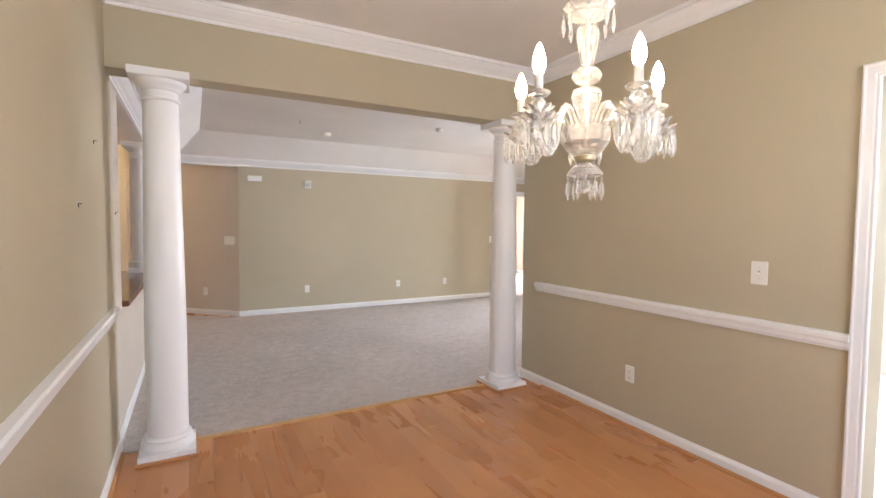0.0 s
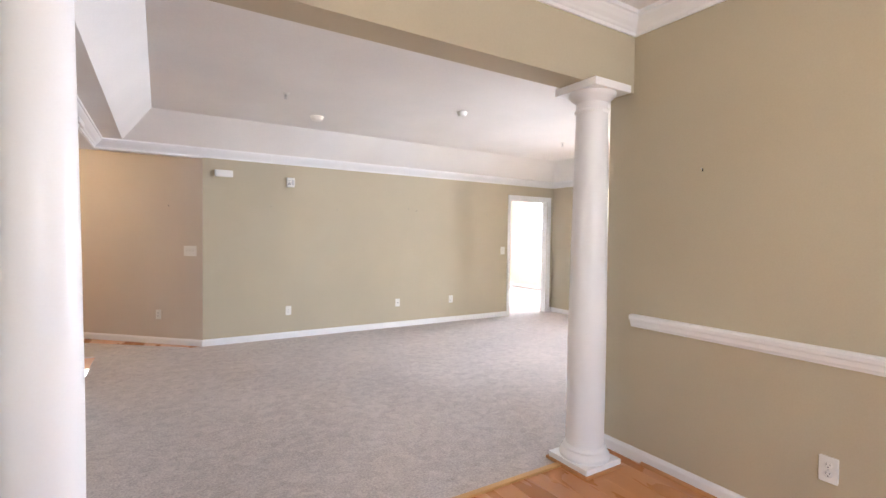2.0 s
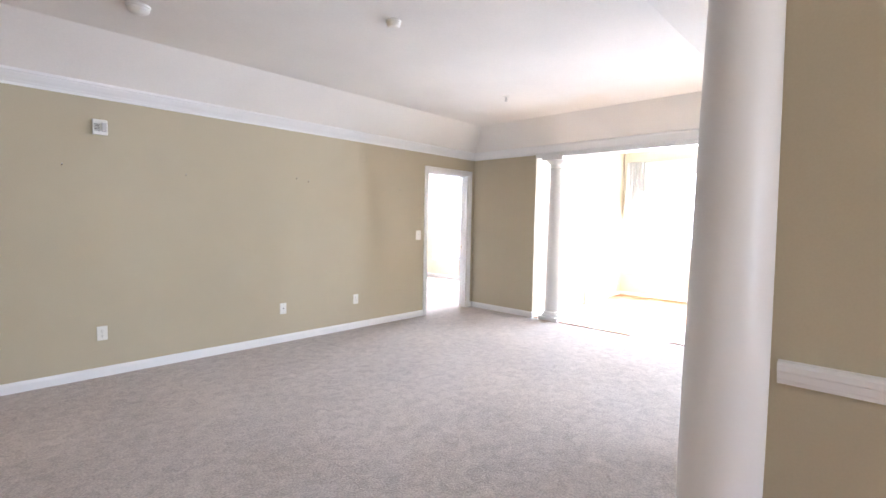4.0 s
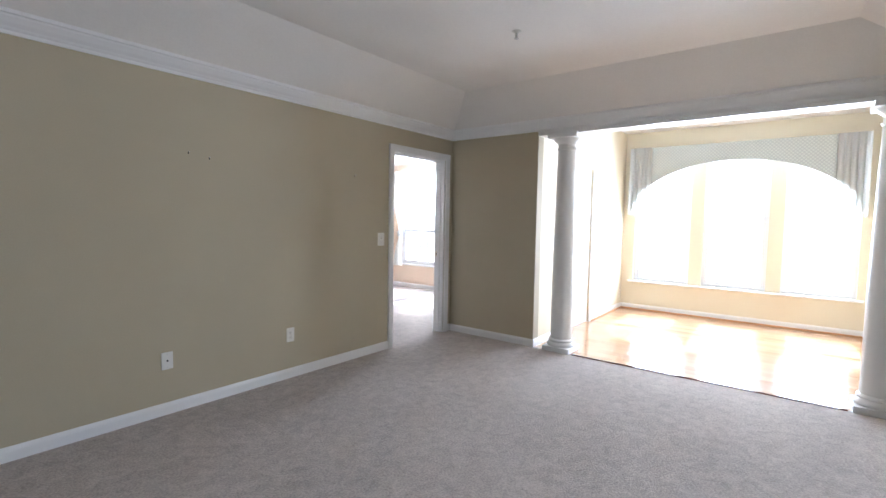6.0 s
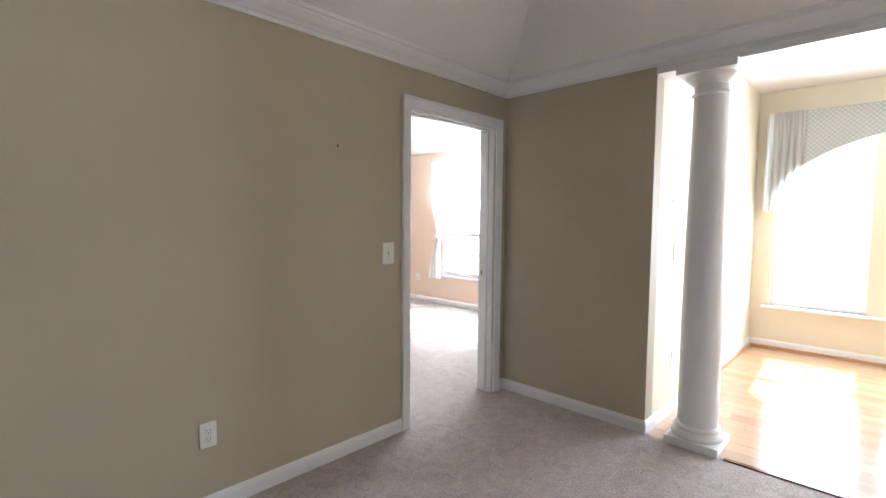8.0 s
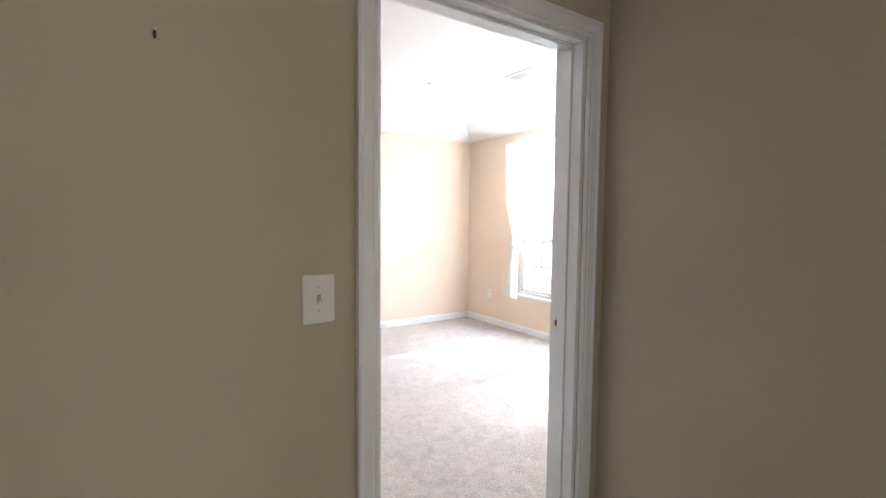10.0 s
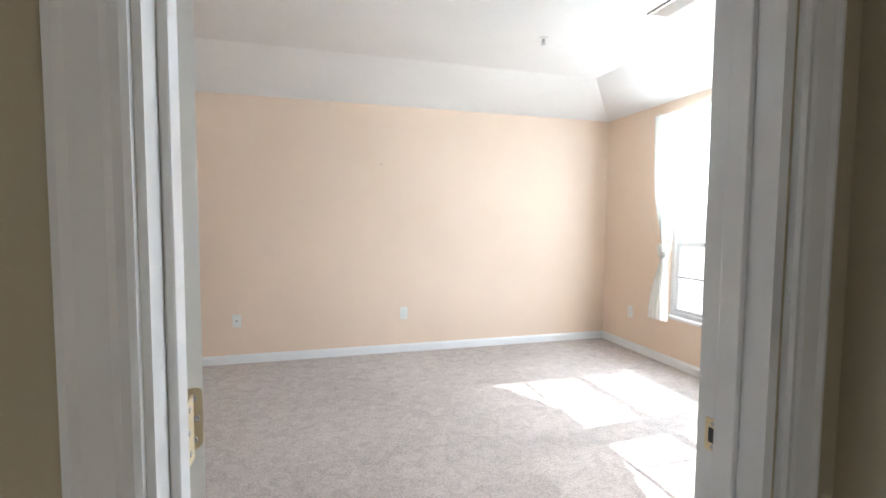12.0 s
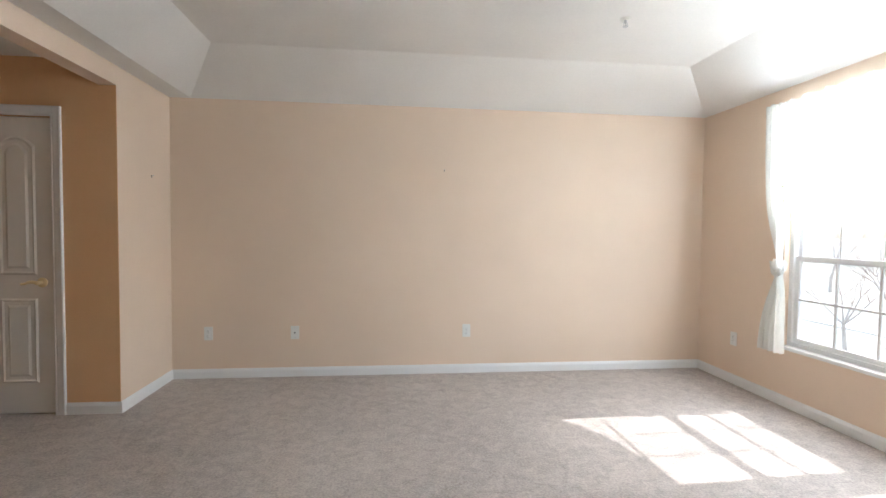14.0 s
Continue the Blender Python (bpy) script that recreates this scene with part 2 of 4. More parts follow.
def box(bm, x0, x1, y0, y1, z0, z1, m=None):
    vs = [bm.verts.new((x, y, z)) for x in (x0, x1) for y in (y0, y1) for z in (z0, z1)]
    for f in ((0, 1, 3, 2), (4, 6, 7, 5), (0, 4, 5, 1), (2, 3, 7, 6), (0, 2, 6, 4), (1, 5, 7, 3)):
        bm.faces.new([vs[i] for i in f])
    if m:
        for v in vs:
            v.co = m @ v.co
    return vs


def boxes(*dims, bevel=0.0):
    bm = bmesh.new()
    for d in dims:
        box(bm, *d)
    if bevel:
        bmesh.ops.bevel(bm, geom=bm.edges[:], offset=bevel, segments=2, profile=0.6, affect="EDGES")
    return bm


def lathe(profile, seg=24, closed=True):
    """Turns (radius, height) pairs about z."""
    bm = bmesh.new()
    rings = []
    for r, z in profile:
        rings.append([bm.verts.new((r * math.cos(a), r * math.sin(a), z)) for a in (2 * math.pi * i / seg for i in range(seg))])
    for a, b in zip(rings, rings[1:]):
        for i in range(seg):
            bm.faces.new((a[i], a[(i + 1) % seg], b[(i + 1) % seg], b[i]))
    if closed:
        bm.faces.new(rings[0][::-1])
        bm.faces.new(rings[-1])
    bmesh.ops.recalc_face_normals(bm, faces=bm.faces)
    return bm


def sweep(path, profile, up, closed=False):
    """Runs a profile of (aside, up) pairs along a path that lies in the plane whose normal is up; mitred corners."""
    bm = bmesh.new()
    up = Vector(up)
    pts = [Vector(p) for p in path]
    n = len(pts)
    rings = []
    for i, p in enumerate(pts):
        before = pts[i - 1] if i or closed else None
        after = pts[(i + 1) % n] if i < n - 1 or closed else None
        d1 = (p - before).normalized() if before else None
        d2 = (after - p).normalized() if after else None
        s1 = up.cross(d1) if d1 else None
        s2 = up.cross(d2) if d2 else None
        if s1 and s2:
            s = (s1 + s2).normalized()
            s = s / max(0.2, s.dot(s1))
        else:
            s = s1 or s2
        rings.append([bm.verts.new(p + s * a + up * h) for a, h in profile])
    k = len(profile)
    for i in range(n if closed else n - 1):
        a, b = rings[i], rings[(i + 1) % n]
        for j in range(k):
            bm.faces.new((a[j], a[(j + 1) % k], b[(j + 1) % k], b[j]))
    if not closed:
        bm.faces.new(rings[0])
        bm.faces.new(rings[-1][::-1])
    bmesh.ops.recalc_face_normals(bm, faces=bm.faces)
    return bm


def wall(name, axis, c0, c1, u0, u1, z0, z1, mat, holes=(), label="", parent=None):
    """A wall between c0 and c1 on its axis, from u0 to u1 along; holes: (u0, u1, z0, z1), from low u to high."""
    dims, u = [], u0
    for a, b, lo, hi in holes:
        if a > u:
            dims.append((u, a, z0, z1))
        if lo > z0:
            dims.append((a, b, z0, lo))
        if hi < z1:
            dims.append((a, b, hi, z1))
        u = b
    if u < u1:
        dims.append((u, u1, z0, z1))
    bm = bmesh.new()
    for a, b, lo, hi in dims:
        box(bm, *((c0, c1, a, b) if axis == "x" else (a, b, c0, c1)), lo, hi)
    ob = part(name, bm, mat, parent)
    return tagged(ob, label or "painted plaster wall", "wall", kind="structure")


BASE = [(0, 0), (0.014, 0), (0.014, 0.056), (0.011, 0.066), (0.006, 0.075), (0.004, 0.080), (0, 0.080)]
CROWN = [(0, 0), (0.012, 0), (0.014, 0.018), (0.022, 0.024), (0.03, 0.034), (0.05, 0.05), (0.072, 0.074), (0.076, 0.084), (0.088, 0.088), (0.088, 0.112), (0, 0.112)]
RAIL = [(0, 0), (0.012, 0), (0.014, 0.010), (0.02, 0.018), (0.022, 0.040), (0.034, 0.047), (0.036, 0.066), (0.028, 0.075), (0, 0.078)]
SHOEP = [(0.014, 0), (0.032, 0), (0.031, 0.008), (0.026, 0.015), (0.014, 0.019)]
CASING = [(0, 0), (0, 0.011), (0.006, 0.015), (0.016, 0.013), (0.022, 0.016), (0.05, 0.018), (0.058, 0.022), (0.066, 0.020), (0.066, 0)]


def trim(name, path, profile, mat=TRIM, label="white painted baseboard", closed=False):
    return tagged(part(name, sweep(path, profile, (0, 0, 1), closed), mat), label, "trim", kind="structure")


def casing(path, normal, mat=TRIM, width=0.066, parent=None, name="door_casing"):
    k = width / 0.066
    ob = part(name, sweep(path, [(-a * k, h) for a, h in CASING], normal), mat, parent)
    return ob if parent else tagged(ob, "white moulded door casing", "trim", kind="structure")


# ---- structure: walls ----
CH, DCH, BCH, SCH = 2.665, 2.73, 2.635, 2.70
DOOR = (-1.008, -0.135, 0.0, 2.035)
wall("wall_living_north", "y", 0.0, 0.065, -5.758, 0.065, 0, 2.80, KHAKI, [DOOR], "khaki wall with a doorway to the bedroom")
wall("wall_bedroom_south", "y", 0.065, 0.13, -2.60, 2.42, 0, 2.80, PEACH, [DOOR], "peach wall round the bedroom doorway")
wall("wall_living_east", "x", 0.0, 0.12, -1.115, 0.0, 0, 2.80, KHAKI, label="short khaki wall beside the sunroom opening")
wall("header_sunroom", "x", 0.0, 0.20, -4.09, -1.115, 2.225, 2.80, TRIM, label="white header over the sunroom opening")
wall("wall_living_east_south", "x", 0.0, 0.12, -4.35, -4.09, 0, 2.80, KHAKI)
# Invented opening: breakfast-room light passes through it to brighten the living room.
wall("wall_living_south", "y", -4.35, -4.20, -3.55, 0.0, 0, 2.80, KHAKI, [(-2.2, -1.0, 0, 2.2)], "khaki wall with an opening added to let more light in")
wall("wall_dining_east", "x", -3.69, -3.55, -9.2, -4.20, 0, 2.80, KHAKI, [(-7.55, -6.69, 0, 2.065)], "khaki wall with chair rail and a doorway")
wall("beam_dining", "y", -4.37, -4.19, -6.785, -3.69, 2.275, 2.80, KHAKI, label="khaki beam resting on two white columns")
wall("wall_dining_west", "x", -6.93, -6.785, -9.2, -4.19, 0, 2.80, KHAKI, label="khaki wall with chair rail")
wall("wall_living_west", "x", -6.95, -6.80, -4.19, -3.80, 0, 2.80, GREIGE, label="pale greige wall stub")
wall("wall_half", "x", -6.93, -6.80, -3.80, -1.40, 0, 0.83, GREIGE, label="pale half wall under a dark worktop")
wall("header_hall", "x", -6.93, -6.80, -3.80, 0.0, 2.262, 2.80, CEIL, label="white header above the half wall")
wall("header_foyer", "y", 0.0, 0.12, -6.93, -5.758, 2.262, 2.80, CEIL, label="white header at the foyer")
# Back wall; its window hole is added for the dining fill lamp.
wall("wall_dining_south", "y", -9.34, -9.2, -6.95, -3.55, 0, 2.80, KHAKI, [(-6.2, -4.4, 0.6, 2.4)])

# angled foyer wall
bm = bmesh.new()
a45 = math.atan2(0.68, -0.73)
box(bm, 0, 2.12, -0.12, 0, 0, 2.80, pose(-5.758, 0.0, 0, 0, 0, math.degrees(a45)))
tagged(part("wall_foyer_angled", bm, GREIGE), "angled greige wall at the foyer", "wall", kind="structure")

# foyer and hall behind the half wall
wall("wall_foyer_north", "y", 2.2, 2.32, -9.6, -7.28, 0, 2.80, CREAM, [(-8.42, -7.66, 0, 2.04)], "cream wall with a white panelled door")
wall("wall_foyer_east", "x", -7.40, -7.28, 1.44, 2.2, 0, 2.80, CREAM)
wall("wall_hall_west", "x", -9.72, -9.6, -4.2, 2.32, 0, 2.80, CREAM)
wall("wall_hall_south", "y", -4.3, -4.19, -9.72, -6.90, 0, 2.80, CREAM)

# sunroom
WINS = [(-3.895, -3.139, 0.45, 2.38), (-2.98, -2.216, 0.45, 2.38), (-2.056, -1.283, 0.45, 2.38)]
wall("wall_sunroom_east", "x", 3.026, 3.18, -4.20, -0.99, 0, 2.80, CREAM, WINS, "cream yellow wall with three tall windows")
wall("wall_sunroom_north", "y", -1.115, -0.99, 0.12, 3.026, 0, 2.80, CREAM, [(0.86, 1.62, 0, 2.03)], "cream wall with a white closet door")
wall("wall_sunroom_south", "y", -4.20, -4.09, 0.12, 3.026, 0, 2.80, CREAM)

# bedroom
BWIN = (0.87, 2.95, 0.45, 2.22)
wall("wall_bedroom_north", "y", 3.90, 4.02, -2.64, 2.42, 0, 2.80, PEACH, label="pale peach wall")
wall("wall_bedroom_east", "x", 2.285, 2.42, 0.13, 3.90, 0, 2.80, PEACH, [BWIN], "pale peach wall with a wide window")
wall("wall_bedroom_west", "x", -2.64, -2.52, 0.13, 3.90, 0, 2.80, PEACH, [(0.6, 3.157, 0, 2.255)], "pale peach wall with an opening to a vestibule")
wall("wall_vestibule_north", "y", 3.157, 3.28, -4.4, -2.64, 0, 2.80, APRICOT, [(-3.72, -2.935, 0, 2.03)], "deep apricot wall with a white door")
tagged(part("wall_vestibule_return", boxes((-2.64, -2.5215, 3.153, 3.157, 0, 2.252)), APRICOT), "deep apricot wall end", "wall", kind="structure")
# Unseen panels added behind the shut doors to stop light leaking in.
wall("door_light_block", "y", 3.22, 3.28, -3.72, -2.935, 0, 2.03, APRICOT)
wall("door_light_block", "y", -1.04, -0.99, 0.86, 1.62, 0, 2.03, CREAM)
wall("door_light_block", "y", 2.28, 2.32, -8.42, -7.66, 0, 2.04, CREAM)
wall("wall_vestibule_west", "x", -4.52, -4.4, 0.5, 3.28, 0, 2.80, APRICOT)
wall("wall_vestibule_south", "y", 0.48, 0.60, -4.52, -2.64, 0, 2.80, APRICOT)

# breakfast room beyond the dining doorway
wall("wall_breakfast_east", "x", -0.60, -0.46, -8.6, -4.35, 0, 2.80, TRIM, [(-7.4, -5.2, 1.0, 2.3)], "white wall with a wide window")
wall("wall_breakfast_south", "y", -8.72, -8.6, -3.55, -0.46, 0, 2.80, TRIM)


# ---- structure: ceilings ----
def ceiling(name, dims, mat=CEIL, label="flat white ceiling"):
    return tagged(part(name, boxes(dims), mat), label, "ceiling", kind="structure")


def tray(name, outer, inner, low, high, label):
    """Flat soffit ring, sloped sides and a raised flat middle, as one thick shell."""
    bm = bmesh.new()
    x0, x1, y0, y1, s = outer
    rims = [(x0, x1, y0, y1, low), (x0 + s[0], x1 - s[1], y0 + s[2], y1 - s[3], low), (*inner, high)]
    rings = [[bm.verts.new((a, b, z)) for a, b in ((p, r), (q, r), (q, t), (p, t))] for p, q, r, t, z in rims]
    for a, b in zip(rings, rings[1:]):
        for i in range(4):
            f = bm.faces.new((a[i], b[i], b[(i + 1) % 4], a[(i + 1) % 4]))
    bm.faces.new(rings[2][::-1])
    top = [bm.verts.new((a, b, high + 0.12)) for a, b in ((x0, y0), (x1, y0), (x1, y1), (x0, y1))]
    bm.faces.new(top)
    for i in range(4):
        bm.faces.new((top[i], rings[0][i], rings[0][(i + 1) % 4], top[(i + 1) % 4]))
    bmesh.ops.remove_doubles(bm, verts=bm.verts, dist=0.0005)
    bmesh.ops.recalc_face_normals(bm, faces=bm.faces)
    return tagged(part(name, bm, CEIL), label, "ceiling", kind="structure")


tray("ceiling_living", (-6.80, 0.0, -4.19, 0.0, (0.26, 0.086, 0.09, 0.086)), (-6.265, -0.47, -3.54, -0.50), 2.374, CH, "white tray ceiling with sloped sides")
tray("ceiling_bedroom", (-2.52, 2.285, 0.13, 3.90, (0.17, 0.004, 0.15, 0.004)), (-1.966, 1.73, 0.72, 3.32), 2.387, BCH, "white tray ceiling with sloped sides")
ceiling("ceiling_dining", (-6.90, -3.55, -9.3, -4.3, DCH, 2.86))
ceiling("ceiling_sunroom", (0.1, 3.1, -4.2, -1.0, SCH, 2.86))
ceiling("ceiling_hall", (-9.7, -6.90, -4.25, 2.3, 2.66, 2.86))
ceiling("ceiling_foyer", (-6.90, -5.6, 0.1, 2.3, 2.662, 2.86))
ceiling("ceiling_vestibule", (-4.5, -2.60, 0.5, 3.2, 2.42, 2.86))
ceiling("ceiling_breakfast", (-3.57, -0.5, -8.7, -4.3, 2.60, 2.86))

# ---- structure: floors ----
def floor(name, dims, mat, label):
    return tagged(part(name, boxes(*dims), mat), label, "floor", kind="structure")


floor("floor_living", [(-6.80, 0.0, -4.245, 0.0, -0.12, 0.0), (-1.008, -0.135, 0.0, 0.13, -0.12, 0.0), (-0.10, 0.0, -1.0, 0.0, -0.12, -0.001)], CARPET, "worn beige-grey cut pile carpet")
floor("floor_bedroom", [(-2.52, 2.285, 0.13, 3.90, -0.12, 0.0), (-4.4, -2.52, 0.60, 3.157, -0.12, 0.0), (-3.72, -2.935, 3.157, 3.28, -0.12, 0.0)], CARPET, "beige-grey cut pile carpet in sun")
bm = bmesh.new()
edge = [(-5.90, -0.001), (-7.0, -0.001), (-7.0, 0.86)]
low, top = ([bm.verts.new((x, y, z)) for x, y in edge] for z in (-0.001, 0.004))
bm.faces.new(top[::-1])
bm.faces.new(low)
for i in range(3):
    bm.faces.new((low[i], low[(i + 1) % 3], top[(i + 1) % 3], top[i]))
bmesh.ops.recalc_face_normals(bm, faces=bm.faces)
tagged(part("floor_foyer_carpet", bm, CARPET), "carpet edge that runs along the angled wall", "floor", kind="structure")
floor_dining = floor("floor_dining", [(-6.785, -3.69, -9.2, -4.245, -0.12, -0.010)], SHOE, "honey coloured hardwood floor")
floor_sunroom = floor("floor_sunroom", [(0.0, 3.026, -4.09, -1.115, -0.12, -0.010), (0.86, 1.62, -1.115, -0.99, -0.12, -0.001)], SHOE, "pale glossy hardwood floor in the sunroom")
floor("floor_hall", [(-9.6, -6.95, -4.19, 2.2, -0.12, -0.001), (-6.95, -5.6, 0.0, 2.2, -0.12, -0.001), (-8.42, -7.66, 2.2, 2.32, -0.12, -0.001)], PLANK, "hardwood floor of the foyer")
floor("floor_breakfast", [(-3.69, -0.60, -8.6, -4.35, -0.12, -0.003)], TILE, "pale vinyl floor")
tagged(part("threshold", boxes((-6.36, -4.13, -4.272, -4.235, -0.01, 0.014), bevel=0.004), THRESH), "oak threshold strip between carpet and hardwood", "threshold", kind="structure")
tagged(part("threshold", boxes((-0.03, 0.0, -3.66, -1.56, -0.01, 0.008), bevel=0.003), COUNTER), "dark threshold strip at the sunroom floor", "threshold", kind="structure")

# ---- structure: baseboards, crown, chair rails ----
trim("baseboard", [(-1.066, 0, 0), (-5.758, 0, 0), (-5.758 - 2.06 * 0.73, 2.06 * 0.68, 0)], BASE)
trim("baseboard", [(0.12, -1.115, 0), (0, -1.115, 0), (0, 0, 0), (-0.062, 0, 0)], BASE)
trim("baseboard", [(-3.69, -6.62, 0), (-3.69, -4.2, 0)], BASE)
trim("shoe_moulding", [(-3.69, -6.62, 0), (-3.69, -4.5, 0)], SHOEP, SHOE, "oak shoe moulding along the baseboard")
trim("baseboard", [(-6.785, -4.19, 0), (-6.785, -9.2, 0)], BASE)
trim("shoe_moulding", [(-6.785, -4.26, 0), (-6.785, -9.2, 0)], SHOEP, SHOE, "oak shoe moulding along the baseboard")
trim("baseboard", [(-6.80, -1.40, 0), (-6.80, -4.19, 0)], BASE)
trim("baseboard", [(0.12, -4.09, 0), (3.026, -4.09, 0), (3.026, -1.115, 0), (1.69, -1.115, 0)], BASE)
trim("shoe_moulding", [(3.026, -4.09, 0), (3.026, -1.115, 0), (1.69, -1.115, 0)], SHOEP, SHOE, "oak shoe moulding along the baseboard")
trim("baseboard", [(0.79, -1.115, 0), (0.12, -1.115, 0)], BASE)
trim("baseboard", [(-0.08, 0.13, 0), (2.285, 0.13, 0), (2.285, 3.90, 0), (-2.52, 3.90, 0), (-2.52, 3.157, 0), (-2.866, 3.157, 0)], BASE)
trim("crown_moulding", [(0, -4.19, 2.268), (0, 0, 2.268), (-6.80, 0, 2.268), (-6.80, -4.19, 2.268)], CROWN, label="white crown moulding under the tray ceiling")
trim("crown_moulding", [(-3.69, -9.2, 2.618), (-3.69, -4.37, 2.618), (-6.785, -4.37, 2.618), (-6.785, -9.2, 2.618)], CROWN, label="white crown moulding")
trim("header_fascia", [(0, -4.09, 2.222), (0, -1.115, 2.222)], [(0, 0), (0.012, 0), (0.012, 0.03), (0.018, 0.036), (0.018, 0.05), (0, 0.05)], label="white fascia strip under the crown")
trim("chair_rail", [(-3.69, -6.625, 0.830), (-3.69, -4.40, 0.830)], RAIL, label="white moulded chair rail")
trim("chair_rail", [(-6.785, -4.30, 0.832), (-6.785, -9.2, 0.832)], RAIL, label="white moulded chair rail")


# ---- columns ----
def column(x, y, z0, z1, r0, r1, plinth, label, group, shoe=True):
    c = thing("column", pose(x, y, z0), label, "column", group)
    h = z1 - z0
    p = plinth / 2
    part("plinth", boxes((-p, p, -p, p, 0.0, 0.05), bevel=0.004), TRIM, c)
    smooth(part("base_ring", lathe([(p * 0.97, 0.05), (p * 0.99, 0.062), (p * 0.97, 0.078), (r0 + 0.018, 0.088), (r0 + 0.012, 0.10), (r0 + 0.018, 0.108), (r0 + 0.014, 0.12), (r0, 0.128)], 48), TRIM, c), 50)
    prof = []
    for i in range(15):
        k = i / 14
        prof.append((r0 + (r1 - r0) * max(0, (k - 0.3) / 0.7) ** 1.3, 0.126 + (h - 0.126 - 0.16) * k))
    smooth(part("shaft", lathe(prof, 48), TRIM, c))
    t = h - 0.16
    smooth(part("neck_ring", lathe([(r1, t - 0.002), (r1 + 0.010, t + 0.004), (r1 + 0.012, t + 0.014), (r1 + 0.004, t + 0.02), (r1, t + 0.022), (r1, t + 0.06)], 48), TRIM, c), 50)
    smooth(part("capital", lathe([(r1, t + 0.058), (r1 + 0.008, t + 0.066), (r1 + 0.012, t + 0.075), (r1 + 0.03, t + 0.088), (r1 + 0.042, t + 0.10), (r1 + 0.046, t + 0.115)], 48), TRIM, c), 50)
    q = r1 + 0.062
    part("abacus", boxes((-q, q, -q, q, t + 0.115, h), bevel=0.004), TRIM, c)
    if shoe:
        w = p + 0.012
        part("shoe_trim", boxes((-w, w, -w, w, 0.0, 0.018), bevel=0.004), SHOE, c, "oak trim round the plinth")
    return c


column(-3.988, -4.305, 0, 2.275, 0.112, 0.092, 0.30, "round white tapered column on an oak-trimmed plinth", "dining columns")
column(-6.522, -4.335, 0, 2.275, 0.112, 0.092, 0.30, "round white tapered column on an oak-trimmed plinth", "dining columns")
column(0.105, -1.388, 0, 2.225, 0.110, 0.092, 0.29, "round white tapered column at the sunroom opening", "sunroom columns", False)
column(0.105, -3.83, 0, 2.225, 0.110, 0.092, 0.29, "round white tapered column at the sunroom opening", "sunroom columns", False)
column(-6.87, -1.55, 0.87, 2.262, 0.10, 0.085, 0.24, "white column standing on the dark worktop", "", False)
tagged(part("worktop", boxes((-7.12, -6.76, -3.795, -1.37, 0.83, 0.87), bevel=0.006), COUNTER), "glossy dark walnut worktop on the half wall", "worktop")


# ---- doors ----
def rounded_panel(bm, x0, x1, z0, z1, y, arch=0.0, depth=0.008):
    """A raised field with bevelled edge on the face of a door; arch: rise of its top edge."""
    def ring(inset, dy):
        pts = [(x0 + inset, z0 + inset), (x1 - inset, z0 + inset)]
        n = 10 if arch else 1
        for i in range(n + 1):
            k = i / n
            pts.append((x1 - inset + (x0 - x1 + 2 * inset) * k, z1 - inset - arch + arch * math.sin(math.pi * k) ** 0.8 if arch else z1 - inset))
        return [bm.verts.new((a, y + dy, b)) for a, b in pts]
    s = -1 if y <= 0 else 1
    rings = [ring(0, 0.0), ring(0.012, s * depth * 0.9), ring(0.024, s * depth * 0.25), ring(0.045, s * depth * 0.25), ring(0.06, s * depth)]
    for a, b in zip(rings, rings[1:]):
        for i in range(len(a)):
            bm.faces.new((a[i], a[(i + 1) % len(a)], b[(i + 1) % len(b)], b[i]))
    bm.faces.new(rings[-1])
    bmesh.ops.recalc_face_normals(bm, faces=bm.faces)


def door_leaf(parent, w, h, both=False):
    """A leaf from x 0 to w, with its front at y 0 and 35 mm thick behind."""
    leaf = part("door_leaf", boxes((0, w, 0, 0.035, 0.008, h), bevel=0.0015), DOORW, parent)
    st = 0.11
    mid = (w - 0.09) / 2
    for x0, x1 in ((st, mid), (mid + 0.09, w - st)):
        for z0, z1, arch in ((0.22, 0.80, 0), (0.96, h - 0.13, 0.06)):
            bm = bmesh.new()
            rounded_panel(bm, x0, x1, z0, z1, 0.0, arch)
            part("panel", bm, DOORW, leaf)
            if both:
                bm = bmesh.new()
                rounded_panel(bm, x0, x1, z0, z1, 0.0351, arch)
                part("panel", bm, DOORW, leaf)
    return leaf


def lever(parent, x, z, side=-1):
    hdl = smooth(part("door_handle", lathe([(0.012, 0), (0.032, 0.002), (0.033, 0.008), (0.026, 0.014), (0.012, 0.018), (0.011, 0.05), (0.014, 0.055), (0.006, 0.062)], 24), BRASS, parent, "polished brass lever handle"))
    hdl.matrix_local = pose(x, 0, z, 90)
    bm = bmesh.new()
    n = 10
    rings = []
    for i in range(n + 1):
        k = i / n
        cx, cy, r = side * 0.105 * k, -0.048 - 0.006 * math.sin(k * math.pi), 0.0095 - 0.003 * k
        cz = 0.008 * math.sin(k * math.pi * 1.5)
        rings.append([bm.verts.new((cx, cy + r * math.cos(a), cz + r * 1.2 * math.sin(a))) for a in (2 * math.pi * j / 10 for j in range(10))])
    for a, b in zip(rings, rings[1:]):
        for j in range(10):
            bm.faces.new((a[j], a[(j + 1) % 10], b[(j + 1) % 10], b[j]))
    bm.faces.new(rings[0][::-1])
    bm.faces.new(rings[-1])
    bmesh.ops.recalc_face_normals(bm, faces=bm.faces)
    lv = smooth(part("lever", bm, BRASS, parent))
    lv.matrix_local = pose(x, 0, z)


